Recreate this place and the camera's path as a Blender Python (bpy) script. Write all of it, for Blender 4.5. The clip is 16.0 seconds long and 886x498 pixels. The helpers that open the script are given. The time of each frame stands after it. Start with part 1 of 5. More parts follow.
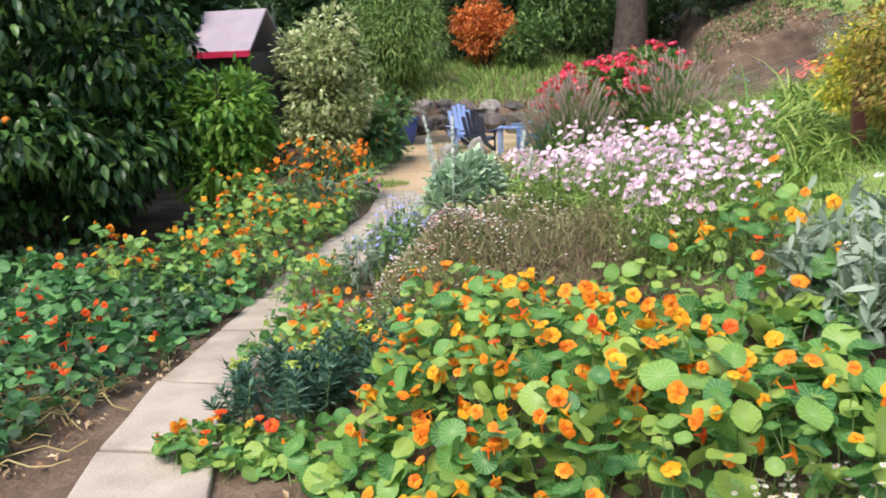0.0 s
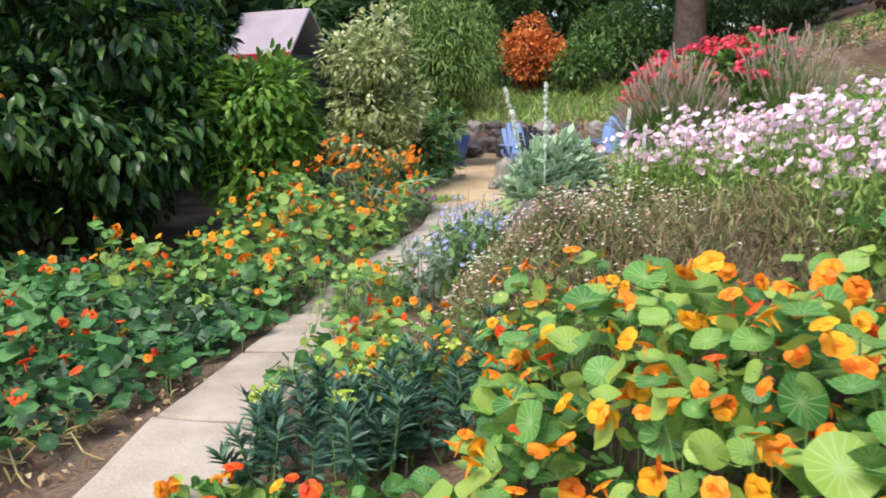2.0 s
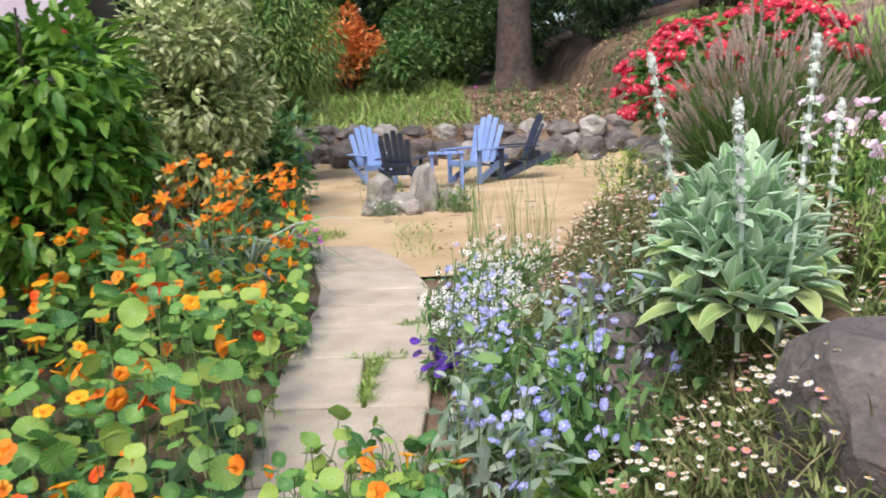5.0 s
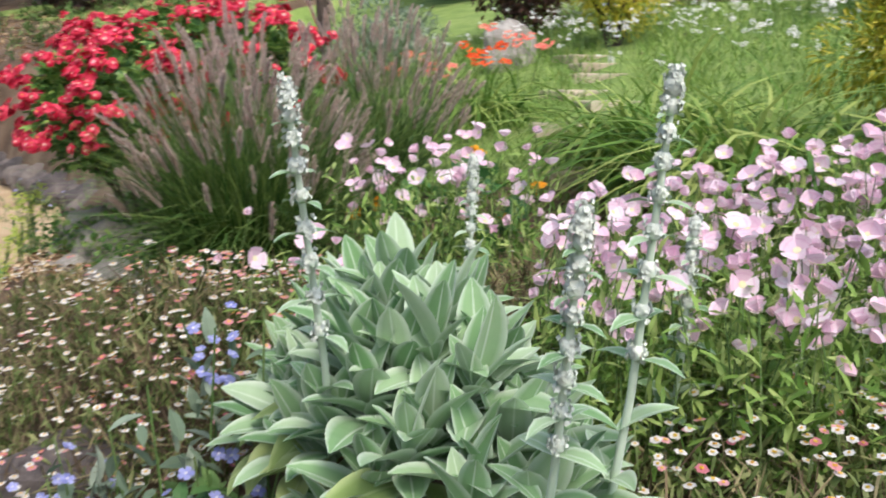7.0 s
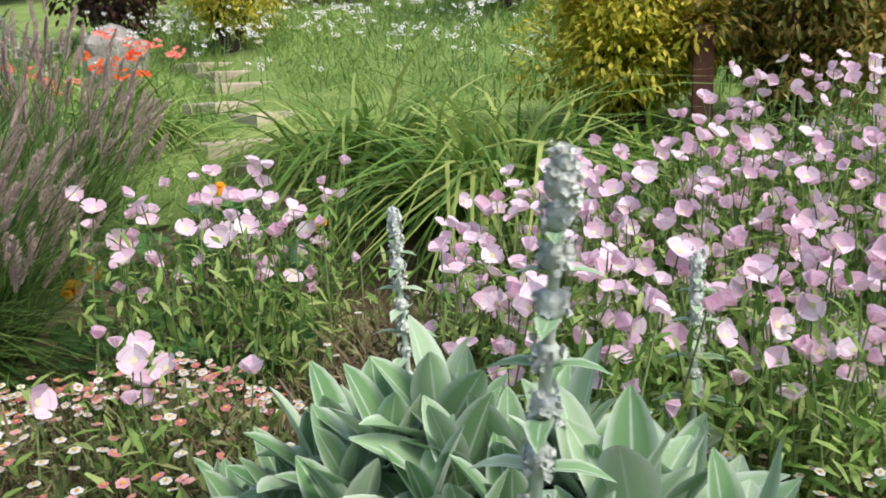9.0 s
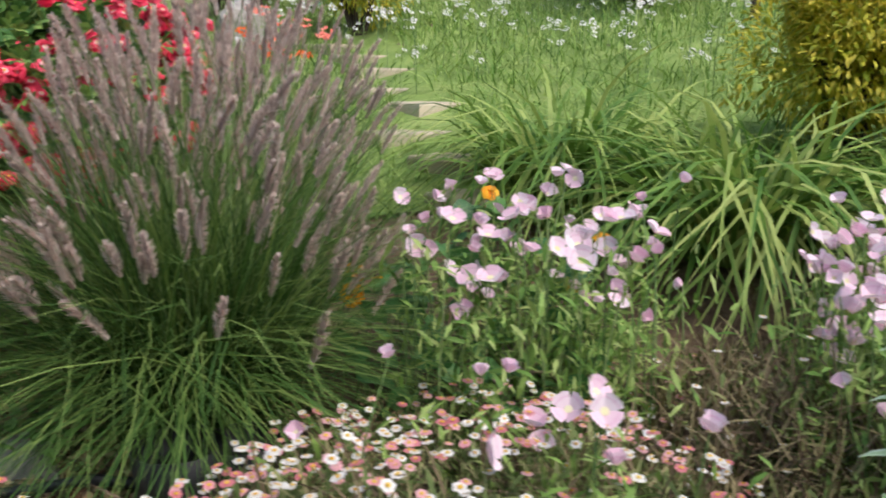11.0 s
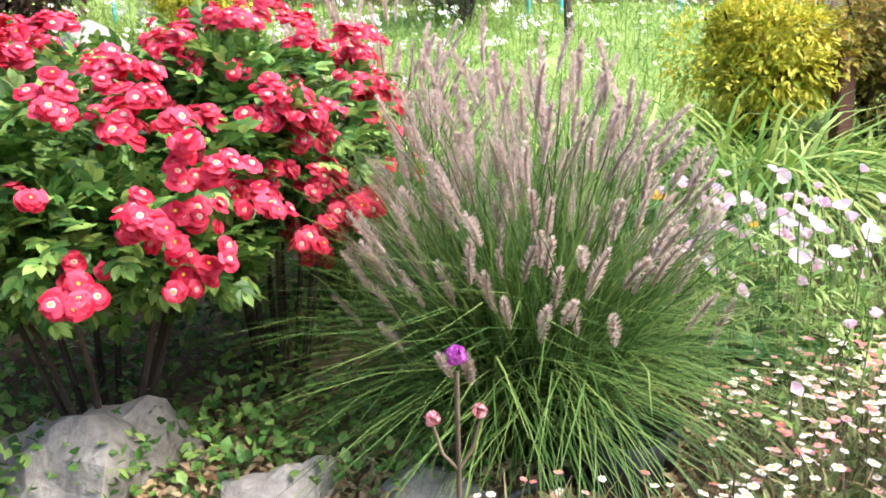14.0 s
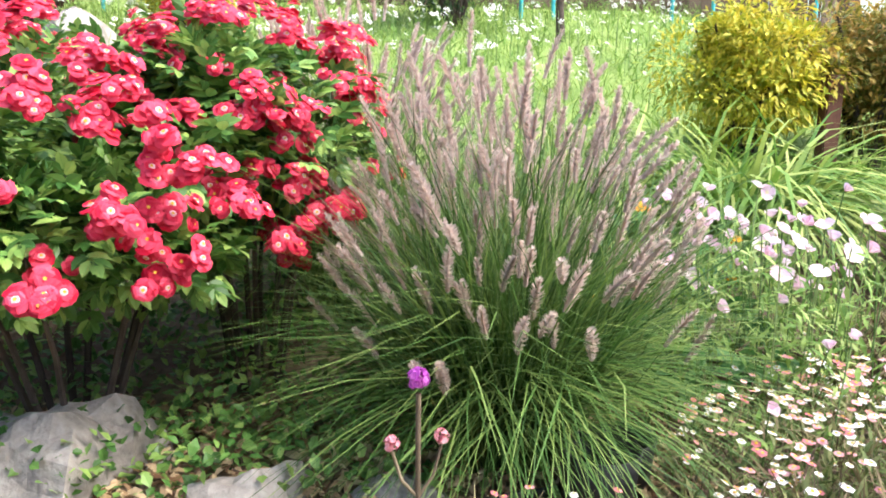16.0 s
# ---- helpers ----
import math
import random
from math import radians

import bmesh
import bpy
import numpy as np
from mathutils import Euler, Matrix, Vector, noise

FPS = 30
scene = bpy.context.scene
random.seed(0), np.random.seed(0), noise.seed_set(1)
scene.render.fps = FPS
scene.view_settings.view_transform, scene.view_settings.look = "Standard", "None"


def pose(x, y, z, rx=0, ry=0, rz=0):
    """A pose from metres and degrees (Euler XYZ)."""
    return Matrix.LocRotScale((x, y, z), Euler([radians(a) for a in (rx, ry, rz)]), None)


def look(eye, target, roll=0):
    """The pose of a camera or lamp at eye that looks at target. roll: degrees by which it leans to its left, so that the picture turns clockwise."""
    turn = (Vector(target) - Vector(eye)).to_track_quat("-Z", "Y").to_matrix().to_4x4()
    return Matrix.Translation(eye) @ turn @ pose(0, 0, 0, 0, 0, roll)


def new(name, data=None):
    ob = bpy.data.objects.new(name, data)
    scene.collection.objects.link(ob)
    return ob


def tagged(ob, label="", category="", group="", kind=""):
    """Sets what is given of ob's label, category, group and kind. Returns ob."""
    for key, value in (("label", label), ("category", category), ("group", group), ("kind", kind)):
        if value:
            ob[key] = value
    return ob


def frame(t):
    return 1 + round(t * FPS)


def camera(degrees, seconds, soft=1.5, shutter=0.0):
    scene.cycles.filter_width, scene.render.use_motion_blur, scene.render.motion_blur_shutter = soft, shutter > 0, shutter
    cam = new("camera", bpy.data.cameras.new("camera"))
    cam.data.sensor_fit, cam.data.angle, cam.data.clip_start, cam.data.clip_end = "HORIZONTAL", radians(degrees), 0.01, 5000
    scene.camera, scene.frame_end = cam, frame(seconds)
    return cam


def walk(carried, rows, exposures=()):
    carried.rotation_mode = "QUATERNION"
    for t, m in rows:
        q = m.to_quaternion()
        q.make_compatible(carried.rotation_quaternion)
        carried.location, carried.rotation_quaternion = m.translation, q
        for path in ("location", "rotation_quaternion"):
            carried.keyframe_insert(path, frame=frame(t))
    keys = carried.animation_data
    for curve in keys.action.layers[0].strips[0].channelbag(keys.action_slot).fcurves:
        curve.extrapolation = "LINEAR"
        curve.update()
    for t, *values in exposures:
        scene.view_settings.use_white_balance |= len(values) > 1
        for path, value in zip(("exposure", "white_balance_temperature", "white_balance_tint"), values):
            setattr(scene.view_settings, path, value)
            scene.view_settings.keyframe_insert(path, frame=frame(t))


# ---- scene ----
cam = camera(57.0, 16.0, 1.8, 0.2)
PATH = [
    (0, (1.439, -0.831, 1.661), (1.016, 1.071, 1.207), -2.0),
    (0.5, (1.365, -0.539, 1.558), (0.861, 1.351, 1.14), -1.4),
    (1, (1.213, -0.305, 1.435), (0.698, 1.576, 0.992), -1.6),
    (1.5, (1.098, -0.008, 1.307), (0.424, 1.825, 0.878), 0.4),
    (2, (0.896, 0.266, 1.187), (0.387, 2.167, 0.833), -1.8),
    (2.5, (0.604, 0.664, 1.165), (-0.083, 2.496, 0.75), -0.7),
    (3, (0.309, 1.1, 1.133), (-0.249, 2.99, 0.793), -0.8),
    (5.3, (-0.612, 3.039, 1.168), (-0.457, 4.999, 0.801), -1.7),
    (5.5, (-0.634, 3.186, 1.173), (-0.357, 5.132, 0.803), -1.3),
    (6, (-0.669, 3.552, 1.201), (-0.009, 5.397, 0.801), -0.4),
    (6.5, (-0.581, 3.906, 1.195), (0.398, 5.61, 0.825), -0.4),
    (7, (-0.524, 4.202, 1.24), (0.845, 5.611, 0.868), 0.3),
    (7.5, (-0.601, 4.432, 1.273), (1.046, 5.494, 0.87), -3.0),
    (8, (-0.604, 4.589, 1.289), (1.124, 5.517, 0.898), -1.4),
    (8.2, (-0.576, 4.666, 1.293), (1.193, 5.513, 0.902), -2.0),
    (10.3, (-0.452, 5.358, 1.305), (1.488, 5.686, 0.942), -1.0),
    (10.5, (-0.473, 5.41, 1.341), (1.438, 5.847, 0.944), -0.9),
    (11, (-0.503, 5.667, 1.347), (1.356, 6.277, 0.933), 0.8),
    (11.2, (-0.563, 5.824, 1.36), (1.293, 6.448, 0.95), 0.9),
    (11.5, (-0.702, 6.043, 1.367), (1.174, 6.627, 0.996), -1.1),
    (12, (-0.806, 6.331, 1.412), (1.069, 6.925, 1.048), 1.3),
    (12.5, (-0.824, 6.606, 1.379), (1.11, 7.023, 1.081), 0.6),
    (13, (-0.79, 6.794, 1.396), (1.175, 6.911, 1.039), -1.0),
    (13.5, (-0.872, 6.986, 1.416), (1.087, 6.854, 1.033), -1.6),
    (14, (-0.914, 7.124, 1.409), (1.04, 6.967, 1.012), -1.4),
    (14.5, (-0.896, 7.082, 1.403), (1.057, 6.909, 1.011), -0.2),
    (15, (-0.885, 7.083, 1.41), (1.065, 6.901, 1.003), 0.5),
    (15.5, (-0.883, 7.087, 1.412), (1.063, 6.877, 0.998), 1.4),
    (16, (-0.886, 7.108, 1.415), (1.065, 6.915, 1.02), 0.8),
]
EXPOSURES = [(0, 0.98), (3, 1.0), (5.5, 0.85), (6.5, 0.7), (8, 0.7), (10.5, 0.57), (11.2, 0.7), (12, 1.2), (13, 1.78), (14, 1.95), (16, 1.95)]
walk(cam, [(t, look(eye, target, roll)) for t, eye, target, roll in PATH], EXPOSURES)


# ---------------------------------------------------------------- light
world = bpy.data.worlds.new("sky")
scene.world = world
world.use_nodes = True
wn = world.node_tree
sky = wn.nodes.new("ShaderNodeTexSky")
sky.sky_type = "NISHITA"
sky.sun_disc = False
sky.sun_elevation = radians(55)
sky.sun_rotation = radians(200)
sky.air_density, sky.dust_density, sky.ozone_density = 1.0, 3.0, 1.0
wn.nodes["Background"].inputs["Strength"].default_value = 0.15
wn.links.new(sky.outputs[0], wn.nodes["Background"].inputs["Color"])
sun = new("sun", bpy.data.lights.new("sun", "SUN"))
sun.data.energy, sun.data.angle, sun.data.color = 1.5, radians(25), (1.0, 0.96, 0.91)
sun.matrix_world = look((-4, -10, 17), (0, 0, 0))


# ---------------------------------------------------------------- materials
def material(name, stops, rough=0.6, scale=6.0, fine=60.0, bump=0.3, island=0.5, spec=0.4, sheen=0.0, vein=None, through_light=0.0, by_object=False):
    """Colours ramped over noise at two scales and, for soups of leaves, over each piece's own random."""
    m = bpy.data.materials.new(name)
    m.use_nodes = True
    nt = m.node_tree
    N, L = nt.nodes.new, nt.links.new
    bsdf = nt.nodes["Principled BSDF"]
    geo, coord = N("ShaderNodeNewGeometry"), N("ShaderNodeTexCoord")
    big, small = N("ShaderNodeTexNoise"), N("ShaderNodeTexNoise")
    big.inputs["Scale"].default_value, small.inputs["Scale"].default_value = scale, fine
    small.inputs["Detail"].default_value = 6.0
    for n in (big, small):
        L(geo.outputs["Position"], n.inputs["Vector"])
    mix = N("ShaderNodeMix")
    mix.inputs[0].default_value = 0.35
    L(big.outputs[0], mix.inputs[2]), L(small.outputs[0], mix.inputs[3])
    mix2 = N("ShaderNodeMix")
    mix2.inputs[0].default_value = island
    L(mix.outputs[0], mix2.inputs[2])
    both, part_of = N("ShaderNodeMath"), N("ShaderNodeMath")
    both.operation, part_of.operation = "ADD", "FRACT"
    L(N("ShaderNodeObjectInfo").outputs["Random"], both.inputs[0])
    L(geo.outputs["Random Per Island"], both.inputs[1])
    L(both.outputs[0], part_of.inputs[0]), L(part_of.outputs[0], mix2.inputs[3])
    ramp = N("ShaderNodeValToRGB")
    L(mix2.outputs[0], ramp.inputs[0])
    el = ramp.color_ramp.elements
    while len(el) < len(stops):
        el.new(0.5)
    for e, (p, c) in zip(el, stops):
        e.position, e.color = p, (*c, 1)
    col = ramp.outputs[0]
    if vein:
        uv = N("ShaderNodeUVMap")
        sep = N("ShaderNodeSeparateXYZ")
        L(uv.outputs[0], sep.inputs[0])
        vr = N("ShaderNodeValToRGB")
        L(sep.outputs[0], vr.inputs[0])
        ve = vr.color_ramp.elements
        w = vein[1]
        ve[0].position, ve[0].color = 0.5 - w, (0, 0, 0, 1)
        ve[1].position, ve[1].color = 0.5, (1, 1, 1, 1)
        ve.new(0.5 + w).color = (0, 0, 0, 1)
        if len(vein) > 3:  # a pale felted rim too
            ve.new(0.0).color = (1, 1, 1, 1)
            ve.new(0.2).color = (0, 0, 0, 1)
            ve.new(0.8).color = (0, 0, 0, 1)
            ve.new(1.0).color = (1, 1, 1, 1)
        vm = N("ShaderNodeMix")
        vm.data_type = "RGBA"
        sc = N("ShaderNodeMath")
        sc.operation = "MULTIPLY"
        sc.inputs[1].default_value = vein[2]
        L(vr.outputs[0], sc.inputs[0]), L(sc.outputs[0], vm.inputs[0])
        L(col, vm.inputs[6])
        vm.inputs[7].default_value = (*vein[0], 1)
        col = vm.outputs[2]
    L(col, bsdf.inputs["Base Color"])
    bsdf.inputs["Roughness"].default_value = rough
    bsdf.inputs["Specular IOR Level"].default_value = spec
    bsdf.inputs["Sheen Weight"].default_value = sheen
    if bump:
        b = N("ShaderNodeBump")
        b.inputs["Strength"].default_value, b.inputs["Distance"].default_value = bump, 0.01
        L(small.outputs[0], b.inputs["Height"]), L(b.outputs[0], bsdf.inputs["Normal"])
    if through_light:
        tr, add = N("ShaderNodeBsdfTranslucent"), N("ShaderNodeMixShader")
        add.inputs[0].default_value = through_light
        L(col, tr.inputs["Color"])
        L(bsdf.outputs[0], add.inputs[1]), L(tr.outputs[0], add.inputs[2])
        L(add.outputs[0], nt.nodes["Material Output"].inputs["Surface"])
    return m


def leafy(name, dark, mid, light, rough=0.5, vein=None, spec=0.4, tl=0.3, island=0.75, sheen=0.0):
    return material(name, [(0.2, dark), (0.5, mid), (0.8, light)], rough, 3.0, 40.0, 0.15, island, spec, sheen, vein, tl)


def petal(name, a, b, rough=0.55, vein=None, by_object=False):
    return material(name, [(0.25, a), (0.75, b)], rough, 5.0, 80.0, 0.1, 0.7, 0.3, 0.0, vein, 0.3, by_object)


M_SOIL = material("soil_and_bark_mulch", [(0.3, (0.05, 0.032, 0.02)), (0.5, (0.13, 0.085, 0.055)), (0.7, (0.26, 0.19, 0.13))], 0.95, 2.5, 45, 1.0, 0.0)
M_GRAVEL = material("decomposed_granite", [(0.3, (0.33, 0.23, 0.13)), (0.5, (0.47, 0.34, 0.2)), (0.72, (0.6, 0.47, 0.31))], 0.95, 1.2, 90, 0.6, 0.0)
M_SLAB = material("worn_flagstone", [(0.25, (0.27, 0.22, 0.17)), (0.5, (0.43, 0.365, 0.295)), (0.75, (0.56, 0.49, 0.41))], 0.85, 4.5, 90, 0.5, 0.15, by_object=True)
M_STEP = material("pale_stepping_stone", [(0.25, (0.36, 0.29, 0.2)), (0.5, (0.5, 0.42, 0.31)), (0.75, (0.6, 0.52, 0.4))], 0.85, 3.5, 70, 0.35, 0.25, by_object=True)
M_ROCK = material("grey_boulder", [(0.28, (0.13, 0.115, 0.1)), (0.5, (0.32, 0.29, 0.26)), (0.72, (0.5, 0.47, 0.43))], 0.9, 5, 50, 0.9, 0.1)
M_ROCKD = material("dark_boulder", [(0.28, (0.05, 0.045, 0.045)), (0.5, (0.12, 0.1, 0.095)), (0.75, (0.28, 0.24, 0.2))], 0.9, 5, 50, 0.9, 0.2, by_object=True)
M_BARK = material("furrowed_bark", [(0.3, (0.035, 0.025, 0.02)), (0.7, (0.11, 0.08, 0.065))], 0.95, 6, 40, 1.0, 0.0)
M_TWIG = material("dry_twig", [(0.3, (0.1, 0.07, 0.045)), (0.7, (0.26, 0.2, 0.13))], 0.9, 8, 60, 0.3, 0.5)
M_LITTER = material("dry_leaf_litter", [(0.15, (0.16, 0.08, 0.04)), (0.5, (0.36, 0.24, 0.13)), (0.85, (0.58, 0.44, 0.27))], 0.9, 8, 60, 0.2, 0.85)
M_NAST = leafy("nasturtium_leaf", (0.055, 0.19, 0.045), (0.13, 0.31, 0.06), (0.33, 0.46, 0.08), 0.5, ((0.42, 0.56, 0.26), 0.1, 0.55))
# Darker copy of the nasturtium leaf: shade is mixed into its greens.
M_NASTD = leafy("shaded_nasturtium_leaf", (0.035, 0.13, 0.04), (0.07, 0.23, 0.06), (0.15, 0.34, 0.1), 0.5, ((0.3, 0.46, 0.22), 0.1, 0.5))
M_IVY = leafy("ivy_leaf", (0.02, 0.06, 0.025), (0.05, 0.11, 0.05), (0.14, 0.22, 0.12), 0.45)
M_STEM = leafy("green_stem", (0.08, 0.15, 0.04), (0.14, 0.24, 0.07), (0.24, 0.32, 0.12), 0.6, tl=0.1)
M_STRAW = material("yellowed_stems", [(0.2, (0.3, 0.22, 0.08)), (0.8, (0.55, 0.45, 0.2))], 0.8, 8, 60, 0.2, 0.7)
M_ORANGE = petal("orange_petal", (0.85, 0.19, 0.012), (0.9, 0.36, 0.025))
M_YELLOW = petal("yellow_orange_petal", (0.88, 0.34, 0.012), (0.9, 0.47, 0.025))
M_SCARLET = petal("scarlet_petal", (0.7, 0.06, 0.012), (0.88, 0.15, 0.02))
M_CORE = petal("dark_throat", (0.6, 0.1, 0.01), (0.75, 0.2, 0.02))
M_PINK = petal("pale_pink_petal", (0.87, 0.6, 0.72), (0.92, 0.79, 0.86), 0.6, ((0.74, 0.36, 0.56), 0.12, 0.5), True)
M_PINKC = petal("cream_flower_centre", (0.75, 0.72, 0.4), (0.85, 0.82, 0.55))
M_ROSE = petal("crimson_rose_petal", (0.6, 0.008, 0.045), (0.87, 0.085, 0.16))
M_ROSEP = petal("pale_rose_eye", (0.8, 0.4, 0.45), (0.88, 0.66, 0.68))
M_WHITE = petal("white_petal", (0.72, 0.7, 0.68), (0.84, 0.82, 0.8))
M_BLUSH = petal("blush_petal", (0.62, 0.2, 0.24), (0.8, 0.45, 0.48))
M_GOLD = petal("gold_flower_disc", (0.7, 0.4, 0.04), (0.8, 0.55, 0.08))
M_BLUE = petal("lilac_blue_petal", (0.24, 0.26, 0.58), (0.43, 0.45, 0.78))
M_VIOLET = petal("deep_violet_petal", (0.06, 0.02, 0.22), (0.14, 0.05, 0.4))
M_MAGENTA = petal("magenta_petal", (0.4, 0.06, 0.4), (0.6, 0.15, 0.55))
M_CORAL = petal("coral_petal", (0.75, 0.16, 0.12), (0.85, 0.3, 0.22))
M_LAMB = leafy("silver_felted_leaf", (0.15, 0.3, 0.12), (0.26, 0.42, 0.21), (0.43, 0.56, 0.36), 0.85, ((0.66, 0.74, 0.63), 0.05, 0.75, 1), 0.12, 0.15, 0.6, 0.25)
M_LAMBG = leafy("older_felted_leaf", (0.2, 0.3, 0.09), (0.31, 0.41, 0.15), (0.46, 0.52, 0.2), 0.85, ((0.5, 0.58, 0.3), 0.05, 0.6, 1), 0.12, 0.2, 0.5, 0.2)
M_WOOL = material("woolly_flower_spike", [(0.2, (0.55, 0.6, 0.53)), (0.8, (0.74, 0.77, 0.7))], 0.95, 10, 120, 0.6, 0.5, 0.1, 0.4)
M_GRASS = leafy("fountain_grass_blade", (0.04, 0.1, 0.02), (0.1, 0.2, 0.042), (0.25, 0.35, 0.095), 0.5)
M_PLUME = material("dusty_mauve_plume", [(0.2, (0.54, 0.41, 0.36)), (0.5, (0.68, 0.55, 0.49)), (0.8, (0.8, 0.69, 0.62))], 0.9, 10, 90, 0.2, 0.6, 0.2, 0.3, None, 0.5)
M_LILY = leafy("daylily_blade", (0.09, 0.2, 0.03), (0.2, 0.34, 0.06), (0.42, 0.5, 0.14), 0.5)
M_LAWN = material("green_hill_turf", [(0.25, (0.1, 0.17, 0.04)), (0.5, (0.2, 0.29, 0.07)), (0.75, (0.34, 0.4, 0.14))], 0.95, 2.5, 45, 1.0, 0.0)
M_MEADOW = leafy("meadow_grass", (0.12, 0.24, 0.04), (0.24, 0.38, 0.08), (0.4, 0.5, 0.16), 0.6)
M_ROSELEAF = leafy("rose_leaf", (0.05, 0.14, 0.03), (0.12, 0.26, 0.055), (0.3, 0.45, 0.11), 0.4, ((0.15, 0.3, 0.08), 0.06, 0.5))
M_CITRUS = leafy("citrus_leaf", (0.01, 0.034, 0.008), (0.022, 0.068, 0.015), (0.11, 0.21, 0.045), 0.33, ((0.12, 0.22, 0.08), 0.05, 0.5), 0.35, 0.05)
M_CITRUSN = leafy("fresh_citrus_leaf", (0.06, 0.17, 0.02), (0.13, 0.28, 0.035), (0.24, 0.4, 0.06), 0.4)
M_FRUIT = material("orange_fruit", [(0.3, (0.75, 0.2, 0.02)), (0.7, (0.85, 0.3, 0.03))], 0.5, 10, 200, 0.3, 0.2)
M_VARIEG = leafy("variegated_leaf", (0.22, 0.3, 0.1), (0.42, 0.48, 0.2), (0.66, 0.67, 0.4), 0.5)
M_BAMBOO = leafy("bamboo_leaf", (0.07, 0.15, 0.03), (0.17, 0.29, 0.07), (0.34, 0.45, 0.14), 0.5)
M_RUST = leafy("rust_orange_leaf", (0.42, 0.1, 0.03), (0.68, 0.2, 0.05), (0.8, 0.34, 0.09), 0.6)
M_YSHRUB = leafy("golden_green_leaf", (0.27, 0.34, 0.028), (0.56, 0.52, 0.05), (0.78, 0.64, 0.09), 0.5)
M_OSHRUB = leafy("bronze_green_leaf", (0.14, 0.17, 0.03), (0.32, 0.28, 0.06), (0.52, 0.32, 0.08), 0.5)
M_DARKLEAF = leafy("dark_hedge_leaf", (0.012, 0.035, 0.012), (0.035, 0.08, 0.025), (0.08, 0.15, 0.05), 0.5)
M_WOODLEAF = leafy("woodland_leaf", (0.04, 0.1, 0.025), (0.1, 0.2, 0.05), (0.22, 0.34, 0.1), 0.5)
M_REDLEAF = leafy("purple_brown_leaf", (0.04, 0.018, 0.015), (0.1, 0.045, 0.035), (0.2, 0.1, 0.07), 0.5)
M_EUPH = leafy("blue_green_whorl_leaf", (0.03, 0.09, 0.06), (0.06, 0.15, 0.095), (0.14, 0.25, 0.16), 0.6)
M_LIME = leafy("lime_bract", (0.3, 0.42, 0.04), (0.42, 0.54, 0.07), (0.55, 0.62, 0.14), 0.6)
M_ERIG = leafy("fleabane_foliage", (0.08, 0.12, 0.03), (0.15, 0.21, 0.06), (0.3, 0.32, 0.13), 0.7)
M_DRYMOUND = leafy("dry_brown_stem", (0.11, 0.075, 0.045), (0.2, 0.15, 0.08), (0.3, 0.26, 0.13), 0.8, tl=0.1)
M_GREYLEAF = leafy("grey_green_leaf", (0.16, 0.23, 0.15), (0.27, 0.35, 0.25), (0.4, 0.47, 0.37), 0.8)
M_SAGE = leafy("mid_green_leaf", (0.06, 0.15, 0.05), (0.12, 0.25, 0.07), (0.24, 0.38, 0.13), 0.6)
M_BLUEPAINT = material("sun_faded_blue_plastic", [(0.3, (0.17, 0.26, 0.52)), (0.7, (0.24, 0.35, 0.62))], 0.5, 3, 60, 0.05, 0.2)
M_NAVY = material("dark_blue_plastic", [(0.3, (0.02, 0.03, 0.06)), (0.7, (0.045, 0.06, 0.1))], 0.5, 3, 60, 0.05, 0.2)
M_POT = material("cobalt_glaze", [(0.3, (0.015, 0.05, 0.28)), (0.7, (0.03, 0.09, 0.42))], 0.2, 3, 40, 0.05, 0.0, 0.6)
M_BLACK = material("black_plastic", [(0.3, (0.012, 0.013, 0.015)), (0.7, (0.03, 0.032, 0.036))], 0.5, 5, 50, 0.1, 0.0)
M_TEAL = material("teal_painted_metal", [(0.3, (0.03, 0.35, 0.42)), (0.7, (0.06, 0.45, 0.5))], 0.5, 5, 50, 0.05, 0.0)
M_POST = material("red_brown_timber", [(0.3, (0.09, 0.035, 0.025)), (0.7, (0.18, 0.075, 0.05))], 0.85, 6, 50, 0.3, 0.0)
M_FENCE = material("weathered_fence_board", [(0.3, (0.07, 0.045, 0.03)), (0.7, (0.17, 0.12, 0.09))], 0.9, 6, 50, 0.3, 0.5, by_object=True)
M_ROOF = material("grey_lilac_roof_sheet", [(0.3, (0.3, 0.25, 0.29)), (0.7, (0.38, 0.32, 0.36))], 0.7, 4, 50, 0.1, 0.0)
M_REDTRIM = material("crimson_painted_trim", [(0.3, (0.36, 0.01, 0.04)), (0.7, (0.5, 0.02, 0.07))], 0.5, 4, 50, 0.05, 0.0)
M_GREENWALL = material("dark_painted_boards", [(0.3, (0.05, 0.05, 0.05)), (0.7, (0.1, 0.09, 0.08))], 0.8, 4, 50, 0.2, 0.0)

# ---------------------------------------------------------------- lie of the land
RNG = np.random.default_rng(7)
EDGE_Y = [-3, 0, 1.2, 2, 3, 4, 5.5, 7, 8, 9, 10.5, 12, 17, 22]
EDGE_X = [2.6, 1.45, 0.6, -0.1, -0.45, -0.55, -0.5, -0.55, -0.3, 0.5, 1.7, 2.3, 2.9, 3.2]


def smooth(a, b, v):
    t = np.clip((np.asarray(v, float) - a) / (b - a), 0, 1)
    return t * t * (3 - 2 * t)


